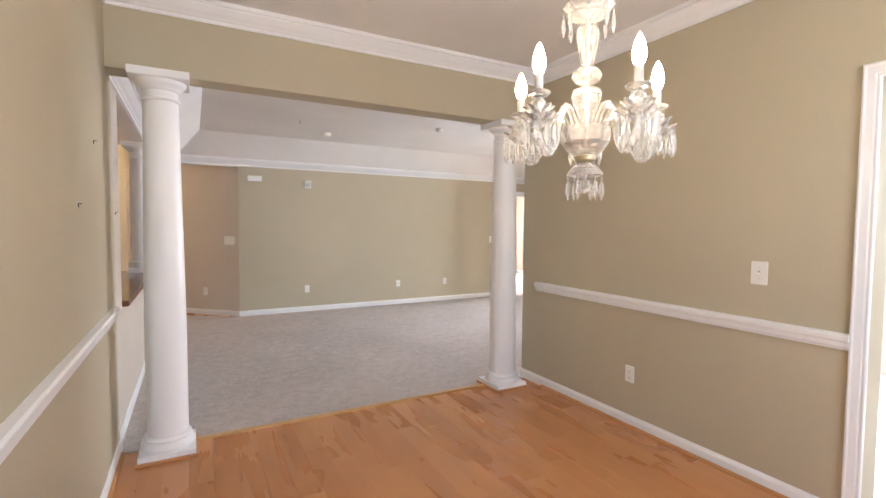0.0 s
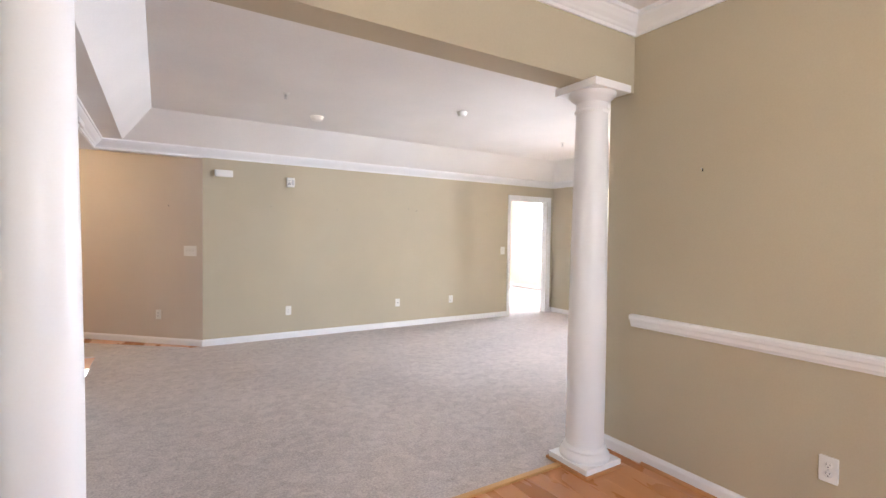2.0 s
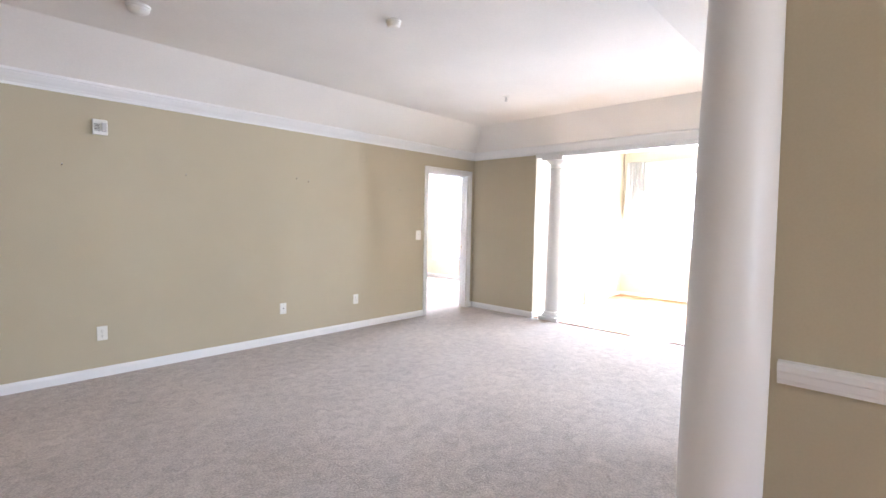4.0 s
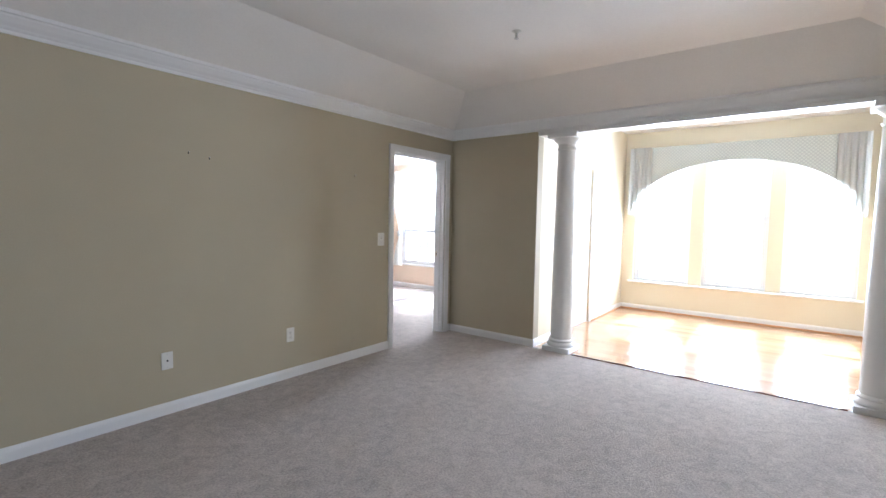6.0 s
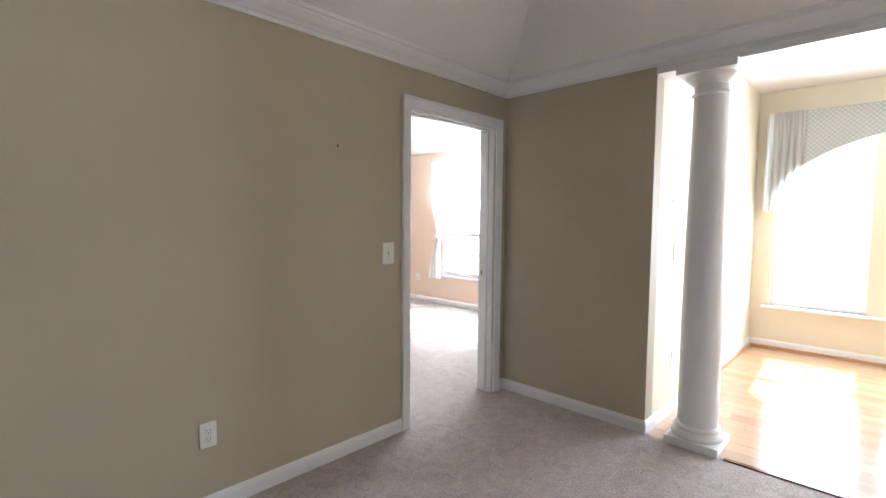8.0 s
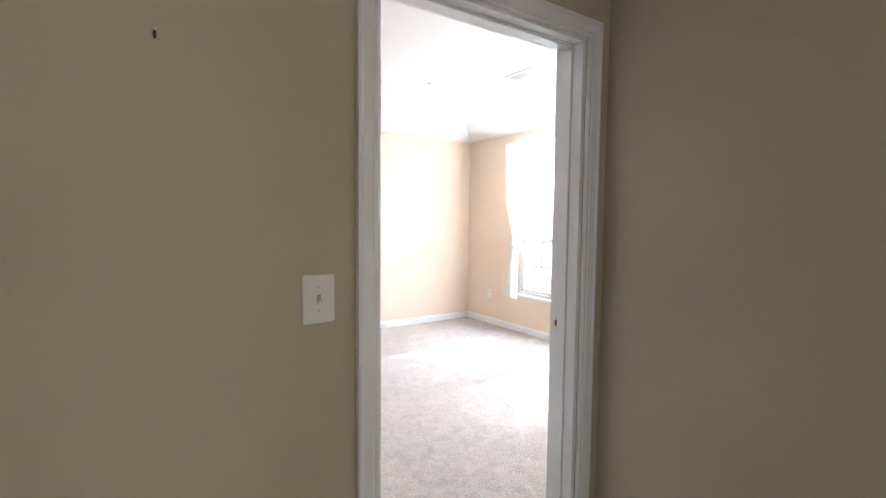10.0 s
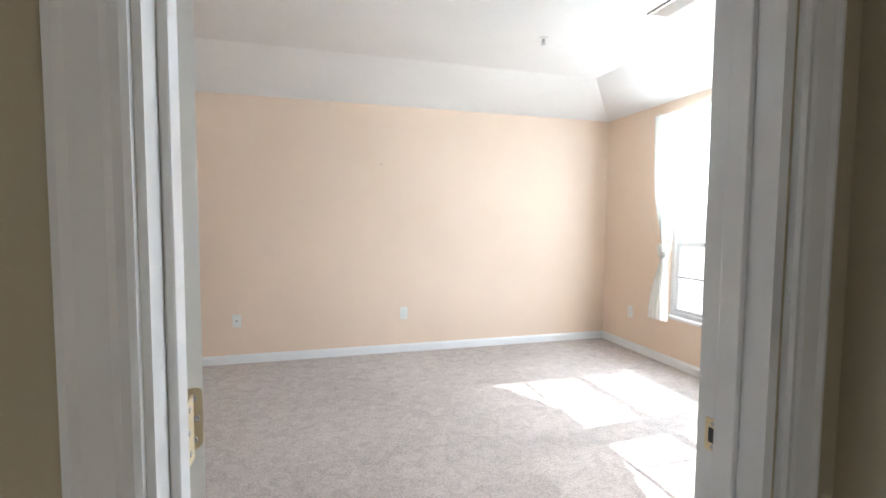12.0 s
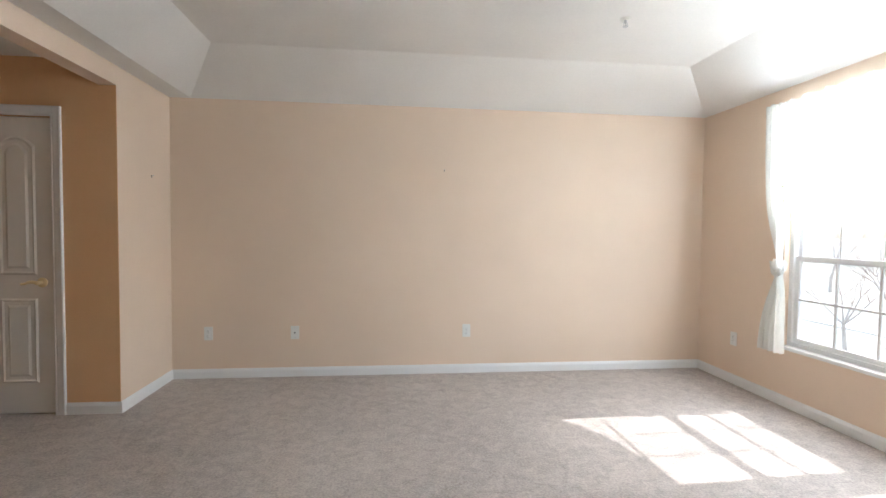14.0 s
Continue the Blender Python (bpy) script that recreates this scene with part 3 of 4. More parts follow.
def hinge(parent, x, y, z, m=Matrix()):
    """Two brass leaves and a knuckle, 90 mm high."""
    k = smooth(part("hinge", lathe([(0.0045, -0.048), (0.007, -0.045), (0.007, 0.045), (0.0045, 0.048)], 14), BRASS, parent, "brass hinge"))
    k.matrix_local = Matrix.Translation((x, y, z)) @ m
    return k


def closed_door(name, m, w, h, label, handle_x, handle_side, hinge_x=None):
    d = thing(name, m, label, "door", kind="structure")
    door_leaf(d, w, h)
    if handle_x is not None:
        lever(d, handle_x, 0.91, handle_side)
    if hinge_x is not None:
        for z in (0.22, 1.03, 1.84):
            hinge(d, hinge_x, -0.006, z)
    return d


closed_door("door_1", pose(-3.715, 3.172, 0), 0.775, 2.025, "white two-panel arched door with brass lever, closed", 0.70, -1)
closed_door("door_2", pose(0.865, -1.10, 0, 0, 0, 0), 0.75, 2.025, "white panelled closet door with brass hinges, closed", 0.07, 1, 0.745)
closed_door("door_3", pose(-8.415, 2.215, 0), 0.75, 2.03, "white panelled foyer door with brass lever, closed", 0.68, -1)
casing([(-2.935, 3.157, 0), (-2.935, 3.157, 2.03), (-3.72, 3.157, 2.03), (-3.72, 3.157, 0)], (0, -1, 0))
casing([(1.62, -1.115, 0), (1.62, -1.115, 2.03), (0.86, -1.115, 2.03), (0.86, -1.115, 0)], (0, -1, 0))
casing([(-7.66, 2.2, 0), (-7.66, 2.2, 2.04), (-8.42, 2.2, 2.04), (-8.42, 2.2, 0)], (0, -1, 0))
casing([(-3.69, -7.55, 0), (-3.69, -7.55, 2.065), (-3.69, -6.69, 2.065), (-3.69, -6.69, 0)], (-1, 0, 0))

# bedroom doorway: lining, stops, casings and the leaf that stands open
L = 0.018
tagged(part("door_jamb", boxes((-1.008, -1.008 + L, 0.0, 0.13, 0, 2.035), (-0.135 - L, -0.135, 0.0, 0.13, 0, 2.035), (-1.008 + L, -0.135 - L, 0.0, 0.13, 2.035 - L, 2.035)), TRIM), "white door lining", "door frame", kind="structure")
tagged(part("door_stop", boxes((-1.008 + L, -0.978, 0.045, 0.085, 0, 2.005), (-0.165, -0.135 - L, 0.045, 0.085, 0, 2.005), (-0.978, -0.165, 0.045, 0.085, 2.005, 2.035 - L), bevel=0.003), TRIM), "white door stop", "door frame", kind="structure")
casing([(-0.130, 0, 0), (-0.130, 0, 2.03), (-0.999, 0, 2.03), (-0.999, 0, 0)], (0, -1, 0))
casing([(-0.999, 0.13, 0), (-0.999, 0.13, 2.03), (-0.130, 0.13, 2.03), (-0.130, 0.13, 0)], (0, 1, 0))
OPEN = 131
leaf = thing("door_4", pose(-1.006, 0.157, 0, 0, 0, OPEN), "white panelled bedroom door standing wide open", "door", kind="structure")
lf = door_leaf(leaf, 0.80, 2.02, True)
lf.matrix_local = pose(0.004, -0.035, 0)


def hinge_plate(parent, m, label=""):
    """A brass leaf with round corners and three screws; lies in x-z with its face to -y."""
    bm = boxes((0, 0.032, -0.0022, 0, -0.045, 0.045))
    edges = [e for e in bm.edges if abs(e.verts[0].co.y - e.verts[1].co.y) > 0.001 and e.verts[0].co.x > 0.02]
    bmesh.ops.bevel(bm, geom=edges, offset=0.012, segments=5, profile=0.5, affect="EDGES")
    p = part("hinge_leaf", bm, BRASS, parent, label)
    p.matrix_local = m
    for x, z in ((0.019, 0.03), (0.023, 0.0), (0.019, -0.03)):
        s = smooth(part("screw", lathe([(0.0048, -0.0002), (0.0048, 0.0006), (0.003, 0.0012), (0.0012, 0.0004)], 14), STEEL, p))
        s.matrix_local = pose(x, -0.0021, z, 90)
    return p


for z in (0.24, 1.022, 1.82):
    hinge(leaf, -0.002, 0.002, z)
    # on the edge of the leaf, which faces the doorway
    hinge_plate(leaf, pose(0.0035, 0.0, z, 0, 0, -90), "brass hinge leaf")
    # on the jamb
    hinge_plate(leaf, pose(-1.006, 0.157, 0, 0, 0, OPEN).inverted() @ pose(-0.9895, 0.148, z, 0, 0, -90) @ Matrix.Diagonal((1, -1, 1, 1)), "brass hinge leaf on the jamb")

st = thing("strike_plate", pose(-0.1535, 0.095, 0.93, 0, 0, -90), "brass strike plate on the white door jamb", "strike plate")
part("plate", boxes((-0.016, 0.022, -0.0015, 0.0015, -0.029, 0.029), bevel=0.0006), BRASS, st)
part("hole", boxes((-0.008, 0.008, -0.0024, 0.0, -0.013, 0.013)), SLOT, st)
for z in (-0.021, 0.021):
    s = part("screw", lathe([(0.004, 0), (0.004, 0.0012), (0.002, 0.002)], 12), STEEL, st)
    s.matrix_local = pose(0, -0.001, z, 90)


# ---- plates, sockets, switches (front faces -y) ----
def plate_body(bm, w, h):
    box(bm, -w / 2, w / 2, -0.006, 0, -h / 2, h / 2)
    bmesh.ops.bevel(bm, geom=[e for e in bm.edges if abs(e.verts[0].co.y - e.verts[1].co.y) > 0.001], offset=0.006, segments=3, profile=0.5, affect="EDGES")
    bmesh.ops.bevel(bm, geom=[e for e in bm.edges if all(v.co.y < -0.005 for v in e.verts)], offset=0.0025, segments=2, profile=0.5, affect="EDGES")
    return bm


def outlet(m, label="white duplex wall socket", group="wall sockets"):
    o = thing("wall_socket", m, label, "socket", group)
    part("plate", plate_body(bmesh.new(), 0.072, 0.116), PLASTIC, o)
    for z in (-0.02, 0.02):
        f = smooth(part("socket_face", lathe([(0.0165, 0), (0.0165, 0.002), (0.015, 0.003)], 20), PLASTIC, o))
        f.matrix_local = pose(0, -0.0058, z, 90)
        part("slot", boxes((-0.008, -0.0058, -0.0094, -0.0086, z - 0.001, z + 0.008), (0.0055, 0.0078, -0.0094, -0.0086, z + 0.0, z + 0.008), (-0.002, 0.002, -0.0094, -0.0086, z - 0.010, z - 0.006)), SLOT, o)
    s = part("screw", lathe([(0.003, 0), (0.003, 0.001), (0.001, 0.0016)], 10), STEEL, o)
    s.matrix_local = pose(0, -0.006, 0, 90)
    return o


def jack(m):
    o = thing("cable_plate", m, "white wall plate with a cable socket", "wall plate", "cable plates")
    part("plate", plate_body(bmesh.new(), 0.072, 0.116), PLASTIC, o)
    s = part("connector", lathe([(0.0055, 0), (0.0055, 0.007), (0.002, 0.008)], 12), SLOT, o)
    s.matrix_local = pose(0, -0.006, 0, 90)
    for z in (-0.045, 0.045):
        s = part("screw", lathe([(0.003, 0), (0.003, 0.001), (0.001, 0.0016)], 10), STEEL, o)
        s.matrix_local = pose(0, -0.006, z, 90)
    return o


def switch(m, gangs=1, label="white toggle light switch", w=0.082, h=0.125):
    o = thing("light_switch", m, label, "light switch")
    w += 0.046 * (gangs - 1)
    part("plate", plate_body(bmesh.new(), w, h), PLASTIC, o)
    for i in range(gangs):
        x = (i - (gangs - 1) / 2) * 0.046
        part("toggle_slot", boxes((x - 0.0055, x + 0.0055, -0.0064, -0.004, -0.0125, 0.0125)), GREY, o)
        bm = bmesh.new()
        box(bm, x - 0.0046, x + 0.0046, -0.017, -0.004, -0.006, 0.007, Matrix.Translation((0, 0, -0.002)) @ Matrix.Rotation(radians(25), 4, "X"))
        part("toggle", bm, PLASTIC, o)
        for z in (-0.03, 0.03):
            s = part("screw", lathe([(0.0034, 0), (0.0034, 0.001), (0.001, 0.0018)], 12), STEEL, o)
            s.matrix_local = pose(x, -0.006, z, 90)
    return o


outlet(pose(-4.754, 0, 0.362))
jack(pose(-3.161, 0, 0.365))
outlet(pose(-2.213, 0, 0.362))
switch(pose(-1.172, 0, 1.134), 1, "white toggle light switch beside the doorway", 0.087, 0.129)
outlet(pose(-3.69, -5.408, 0.37, 0, 0, -90))
switch(pose(-3.69, -6.22, 1.157, 0, 0, -90), 1, "white toggle switch above the chair rail")
switch(pose(-5.758 - 0.73 * 0.17, 0.68 * 0.17, 1.15, 0, 0, math.degrees(a45) - 180), 3, "white triple light switch on the angled wall")
outlet(pose(-5.758 - 0.73 * 0.62, 0.68 * 0.62, 0.36, 0, 0, math.degrees(a45) - 180))
outlet(pose(-2.221, 3.90, 0.387))
jack(pose(-1.497, 3.90, 0.387))
outlet(pose(0.022, 3.90, 0.387))
outlet(pose(2.285, 3.437, 0.387, 0, 0, -90))
outlet(pose(2.49, -1.115, 0.39))
switch(pose(0.462, -1.115, 1.135), 1, "white toggle switch on the cream sunroom wall")
outlet(pose(0.492, -1.115, 0.372))

# alarm boxes on the living wall
ch = thing("door_chime", pose(-5.53, 0, 2.095), "white plastic chime box high on the wall", "chime")
part("cover", boxes((-0.10, 0.10, -0.045, 0, -0.04, 0.04), bevel=0.006), PLASTIC, ch)
part("grille", boxes(*[(-0.085, 0.085, -0.0462, -0.044, z, z + 0.003) for z in (-0.03, -0.02, -0.01)]), TRIM, ch)
al = thing("fire_strobe", pose(-4.735, 0, 2.042), "white fire alarm strobe with clear lens", "alarm")
part("back_plate", boxes((-0.05, 0.05, -0.03, 0, -0.06, 0.06), bevel=0.006), PLASTIC, al)
part("strobe_lens", boxes((0.008, 0.04, -0.055, -0.03, -0.035, 0.035), bevel=0.006), STEEL, al)
part("horn", boxes(*[(-0.04, -0.005, -0.0315, -0.029, z, z + 0.004) for z in (-0.03, -0.018, -0.006, 0.006, 0.018)]), SLOT, al)


def sprinkler(x, y, z):
    s = thing("sprinkler", pose(x, y, z), "chrome fire sprinkler head in the ceiling", "sprinkler", "sprinklers")
    smooth(part("rosette", lathe([(0.034, 0.0), (0.034, -0.003), (0.02, -0.008), (0.012, -0.01)], 24), PLASTIC, s))
    smooth(part("body", lathe([(0.009, -0.008), (0.009, -0.026), (0.004, -0.03), (0.004, -0.045)], 12), STEEL, s))
    part("yoke", boxes((-0.014, -0.011, -0.002, 0.002, -0.045, -0.02), (0.011, 0.014, -0.002, 0.002, -0.045, -0.02), (-0.014, 0.014, -0.002, 0.002, -0.048, -0.045)), STEEL, s)
    smooth(part("deflector", lathe([(0.017, -0.047), (0.017, -0.049), (0.003, -0.051)], 16), STEEL, s))


def smoke_alarm(x, y, z, r=0.07):
    s = thing("smoke_detector", pose(x, y, z), "round white smoke detector on the ceiling", "smoke detector", "smoke detectors")
    smooth(part("base", lathe([(r, 0), (r, -0.012), (r * 0.93, -0.016)], 32), PLASTIC, s))
    smooth(part("cover", lathe([(r * 0.9, -0.014), (r * 0.88, -0.03), (r * 0.7, -0.042), (r * 0.3, -0.045)], 32), PLASTIC, s))


sprinkler(-1.51, -1.67, CH)
sprinkler(-5.205, -1.80, CH)
sprinkler(0.803, 2.592, BCH)
smoke_alarm(-4.72, -1.13, CH)
smoke_alarm(-3.51, -2.19, CH, 0.05)
smoke_alarm(-0.15, 2.0, BCH, 0.05)


def ceiling_vent(x, y, z, w, d):
    v = thing("ceiling_vent", pose(x, y, z), "white louvred ceiling air vent", "vent")
    part("backing", boxes((-w / 2, w / 2, -d / 2, d / 2, -0.003, 0.0)), SLOT, v)
    part("frame", boxes((-w / 2, w / 2, -d / 2, -d / 2 + 0.02, -0.01, -0.003), (-w / 2, w / 2, d / 2 - 0.02, d / 2, -0.01, -0.003), (-w / 2, -w / 2 + 0.02, -d / 2 + 0.02, d / 2 - 0.02, -0.01, -0.003), (w / 2 - 0.02, w / 2, -d / 2 + 0.02, d / 2 - 0.02, -0.01, -0.003)), PLASTIC, v)
    n = 8
    for i in range(n):
        bm = bmesh.new()
        box(bm, -0.008, 0.008, -d / 2 + 0.02, d / 2 - 0.02, -0.001, 0.001, pose(-w / 2 + 0.03 + (w - 0.06) * i / (n - 1), 0, -0.009, 0, 35))
        part("slat", bm, PLASTIC, v)


ceiling_vent(1.33, 1.87, BCH, 0.16, 0.36)
ceiling_vent(1.9, -1.9, SCH, 0.30, 0.15)


def nail(m):
    m = m @ Matrix.Scale(0.75, 4)
    n = thing("nail", m, "small steel picture nail in the painted wall", "nail", "picture nails")
    a = part("shank", lathe([(0.0022, 0), (0.0022, 0.02)], 8), SLOT, n)
    a.matrix_local = pose(0, 0, 0, 90)
    a = part("head", lathe([(0.005, 0.018), (0.005, 0.021)], 10), STEEL, n)
    a.matrix_local = pose(0, 0, 0, 90)
    part("hook", boxes((-0.004, 0.004, -0.004, 0, -0.02, -0.002)), SLOT, n)


for x, z in ((-3.0, 1.774), (-2.86, 1.75), (-1.521, 1.739), (-4.98, 1.73), (-4.1, 1.72)):
    nail(pose(x, 0, z))
for x, y, z, r in ((-3.69, -4.813, 1.76, -90), (-6.785, -4.777, 1.80, 90), (-6.785, -5.164, 1.48, 90), (-0.195, 3.90, 1.837, 0), (-2.52, 3.598, 1.697, 90), (-6.80, -4.0, 1.47, 90), (-6.1, 0.318, 1.70, -137), (0.35, -1.115, 1.76, 0), (0.36, -1.115, 1.48, 0)):
    nail(pose(x, y, z, 0, 0, r))


# ---- windows ----
def window(name, m, w, h, cols, rows, label, sash=True, meet=0.5):
    """A window in the x-z plane, its lower corner at the origin; a double-hung pair of sashes with glazing bars."""
    win = thing(name, m, label, "window", kind="structure")
    fr = 0.035
    part("window_frame", boxes((0, fr, -0.04, 0.04, 0, h), (w - fr, w, -0.04, 0.04, 0, h), (fr, w - fr, -0.04, 0.04, 0, fr), (fr, w - fr, -0.04, 0.04, h - fr, h)), TRIM, win)
    halves = ((fr, h * meet + 0.02, 0.012), (h * meet - 0.02, h - fr, -0.012)) if sash else ((fr, h - fr, 0.0),)
    for z0, z1, y in halves:
        s = 0.032
        sh = part("sash", boxes((fr, fr + s, y - 0.011, y + 0.011, z0, z1), (w - fr - s, w - fr, y - 0.011, y + 0.011, z0, z1), (fr + s, w - fr - s, y - 0.011, y + 0.011, z0, z0 + s), (fr + s, w - fr - s, y - 0.011, y + 0.011, z1 - s, z1)), TRIM, win)
        xs = [fr + s + (w - 2 * fr - 2 * s) * i / cols for i in range(cols + 1)]
        zs = [z0 + s + (z1 - z0 - 2 * s) * i / rows for i in range(rows + 1)]
        for x in xs[1:-1]:
            part("glazing_bar", boxes((x - 0.007, x + 0.007, y - 0.007, y + 0.007, zs[0], zs[-1])), TRIM, sh)
        for z in zs[1:-1]:
            part("glazing_bar", boxes((xs[0], xs[-1], y - 0.0065, y + 0.0065, z - 0.007, z + 0.007)), TRIM, sh)
        p = part("pane", boxes((xs[0], xs[-1], y - 0.002, y + 0.002, zs[0], zs[-1])), GLASS, sh)
        p.visible_shadow = False
    return win


for i, (y0, y1, z0, z1) in enumerate(WINS):
    window("window_%d" % (i + 1), pose(3.12, y0, z0, 0, 0, 90), y1 - y0, z1 - z0, 2, 2, "tall white double-hung window in the sunroom")
tagged(part("window_sill", boxes((2.965, 3.10, -3.96, -1.22, 0.425, 0.45), bevel=0.005), TRIM), "white window sill below three windows", "window sill", kind="structure")
BM = (BWIN[0] + BWIN[1]) / 2
window("window_4", pose(2.37, BWIN[0], BWIN[2], 0, 0, 90), BM - 0.04 - BWIN[0], BWIN[3] - BWIN[2], 3, 2, "white double-hung bedroom window with glazing bars", True, 0.372)
window("window_5", pose(2.37, BM + 0.04, BWIN[2], 0, 0, 90), BWIN[1] - BM - 0.04, BWIN[3] - BWIN[2], 3, 2, "white double-hung bedroom window with glazing bars", True, 0.372)
tagged(part("window_mullion", boxes((2.32, 2.42, BM - 0.04, BM + 0.04, BWIN[2], BWIN[3])), TRIM), "white mullion between two windows", "window mullion", kind="structure")
tagged(part("window_sill", boxes((2.262, 2.33, BWIN[0] - 0.05, BWIN[1] + 0.05, 0.43, 0.455), bevel=0.004), TRIM), "white sill under the bedroom window", "window sill", kind="structure")
window("window_6", pose(-0.53, -7.4, 1.0, 0, 0, 90), 2.2, 1.3, 4, 1, "wide white window of the breakfast room", False)
# Added window, never in view, that frames the dining fill lamp.
window("window_7", pose(-6.2, -9.27, 0.6), 1.8, 1.8, 4, 2, "unseen white window added round the dining fill lamp")

# arched valance over the sunroom windows
val = thing("window_valance", pose(2.9, -2.57, 0), "sage dotted arched valance with white pleated jabots", "valance")
bm = bmesh.new()
n = 40
rows = []
for i in range(n + 1):
    y = -1.30 + 2.6 * i / n
    lo = 1.46 + 0.75 * math.sqrt(max(0.0, 1 - (y / 1.30) ** 2))
    rows.append([bm.verts.new((dx, y, z)) for dx, z in ((0, lo), (0, 2.45), (0.02, 2.45), (0.02, lo))])
for a, b in zip(rows, rows[1:]):
    for j in range(4):
        bm.faces.new((a[j], a[(j + 1) % 4], b[(j + 1) % 4], b[j]))
bm.faces.new(rows[0])
bm.faces.new(rows[-1][::-1])
bmesh.ops.recalc_face_normals(bm, faces=bm.faces)
part("arched_board", bm, VALANCE, val)
part("top_board", boxes((0.02, 0.124, -1.33, 1.33, 2.43, 2.45)), VALANCE, val)
bm = bmesh.new()
pts = [(-0.006, -1.30 + 2.6 * i / n, 1.46 + 0.75 * math.sqrt(max(0.0, 1 - ((-1.30 + 2.6 * i / n) / 1.30) ** 2))) for i in range(2, n - 1)]
rings = [[bm.verts.new((p[0] + 0.006 * math.cos(a), p[1], p[2] + 0.006 * math.sin(a))) for a in (0, 1.57, 3.14, 4.71)] for p in pts]
for a, b in zip(rings, rings[1:]):
    for j in range(4):
        bm.faces.new((a[j], a[(j + 1) % 4], b[(j + 1) % 4], b[j]))
part("piping", bm, PLEAT, val)


def jabot(sign):
    """Folded cloth that hangs in pleats, longer on its outer side."""
    bm = bmesh.new()
    cols, rws = 60, 14
    grid = []
    for i in range(cols + 1):
        k = i / cols
        y = sign * (1.35 - 0.31 * k)
        lo = 1.44 + 0.33 * k + 0.035 * (1 - abs((k * 5) % 1 * 2 - 1))
        ph = k * 5 * 2 * math.pi
        grid.append([bm.verts.new((-0.022 - 0.018 * math.sin(ph) * (0.35 + 0.65 * j / rws), y + sign * 0.010 * math.cos(ph) * (j / rws), 2.452 + (lo - 2.452) * j / rws)) for j in range(rws + 1)])
    for a, b in zip(grid, grid[1:]):
        for j in range(rws):
            bm.faces.new((a[j], b[j], b[j + 1], a[j + 1]))
    bmesh.ops.solidify(bm, geom=bm.faces[:], thickness=0.003)
    smooth(part("jabot", bm, PLEAT, val, "white pleated jabot"), 60)
    part("return", boxes((0.0, 0.12, *sorted((sign * 1.352, sign * 1.34)), 1.46, 2.45)), PLEAT, val)


jabot(1)
jabot(-1)

# bedroom curtain: rod, gathered heading, swag and a knotted side panel
cur = thing("window_curtain", pose(2.2, 1.96, 0), "white sheer curtain with a swag and knotted side panels", "curtain")
r = part("rod", lathe([(0.008, -1.06), (0.008, 1.06)], 12), TRIM, cur)
r.matrix_local = pose(0, 0, 2.23, 90)
for s in (-1, 1):
    part("bracket", boxes((0.0, 0.085, s * 1.04 - 0.006, s * 1.04 + 0.006, 2.215, 2.245)), TRIM, cur)
    f = smooth(part("finial", lathe([(0.004, -0.025), (0.018, -0.012), (0.022, 0.0), (0.016, 0.014), (0.004, 0.022)], 16), TRIM, cur))
    f.matrix_local = pose(0, s * 1.07, 2.23, 90)
bm = bmesh.new()
cols, rws = 120, 12
grid = []
for i in range(cols + 1):
    k = i / cols
    y = -1.04 + 2.08 * k
    drop = 0.34 + 0.5 * math.sin(math.pi * k) ** 0.7
    grid.append([bm.verts.new((-0.012 + 0.014 * math.sin(k * 150) * (1 - 0.5 * j / rws) - 0.03 * math.sin(j * 1.4 + 2 * math.sin(math.pi * k)) * (j / rws), y, 2.255 - drop * j / rws + 0.01 * math.sin(k * 90))) for j in range(rws + 1)])
for a, b in zip(grid, grid[1:]):
    for j in range(rws):
        bm.faces.new((a[j], b[j], b[j + 1], a[j + 1]))
smooth(part("swag", bm, SHEER, cur), 80)


def side_panel(sign):
    bm = bmesh.new()
    grid = []
    cols, rws = 48, 40
    for j in range(rws + 1):
        t = j / rws
        z = 2.25 - (2.25 - 0.42) * t
        w = 0.16 - 0.11 * math.exp(-((z - 1.08) / 0.22) ** 2) - 0.05 * max(0, min(1, (1.9 - z) / 0.7)) + 0.10 * max(0, min(1, (0.98 - z) / 0.5))
        yc = 0.99 - 0.065 * math.exp(-((z - 1.06) / 0.35) ** 2) - 0.03 * t
        grid.append([bm.verts.new((-0.03 + (0.020 + 0.012 * t) * math.sin(i / cols * 26 + 0.8 * math.sin(t * 5)), sign * (yc + w * (i / cols - 0.5)), z)) for i in range(cols + 1)])
    for a, b in zip(grid, grid[1:]):
        for i in range(cols):
            bm.faces.new((a[i], b[i], b[i + 1], a[i + 1]))
    smooth(part("side_panel", bm, SHEER, cur), 80)
    bm = bmesh.new()
    bmesh.ops.create_icosphere(bm, subdivisions=3, radius=0.055)
    for v in bm.verts:
        d = v.co.normalized()
        v.co = v.co * (0.8 + 0.35 * noise.noise(d * 3.1)) + d * 0.006 * math.sin(14 * d.z + 9 * d.y)
        v.co.z *= 1.35
    kn = smooth(part("knot", bm, PLEAT, cur, "knotted gathered cloth"), 80)
    kn.matrix_local = pose(-0.035, sign * 0.915, 1.05)


side_panel(1)
side_panel(-1)


# ---- chandelier ----
chan = thing("chandelier", pose(-5.22, -6.45, 0), "five-armed cut crystal chandelier with lit candle bulbs", "chandelier")


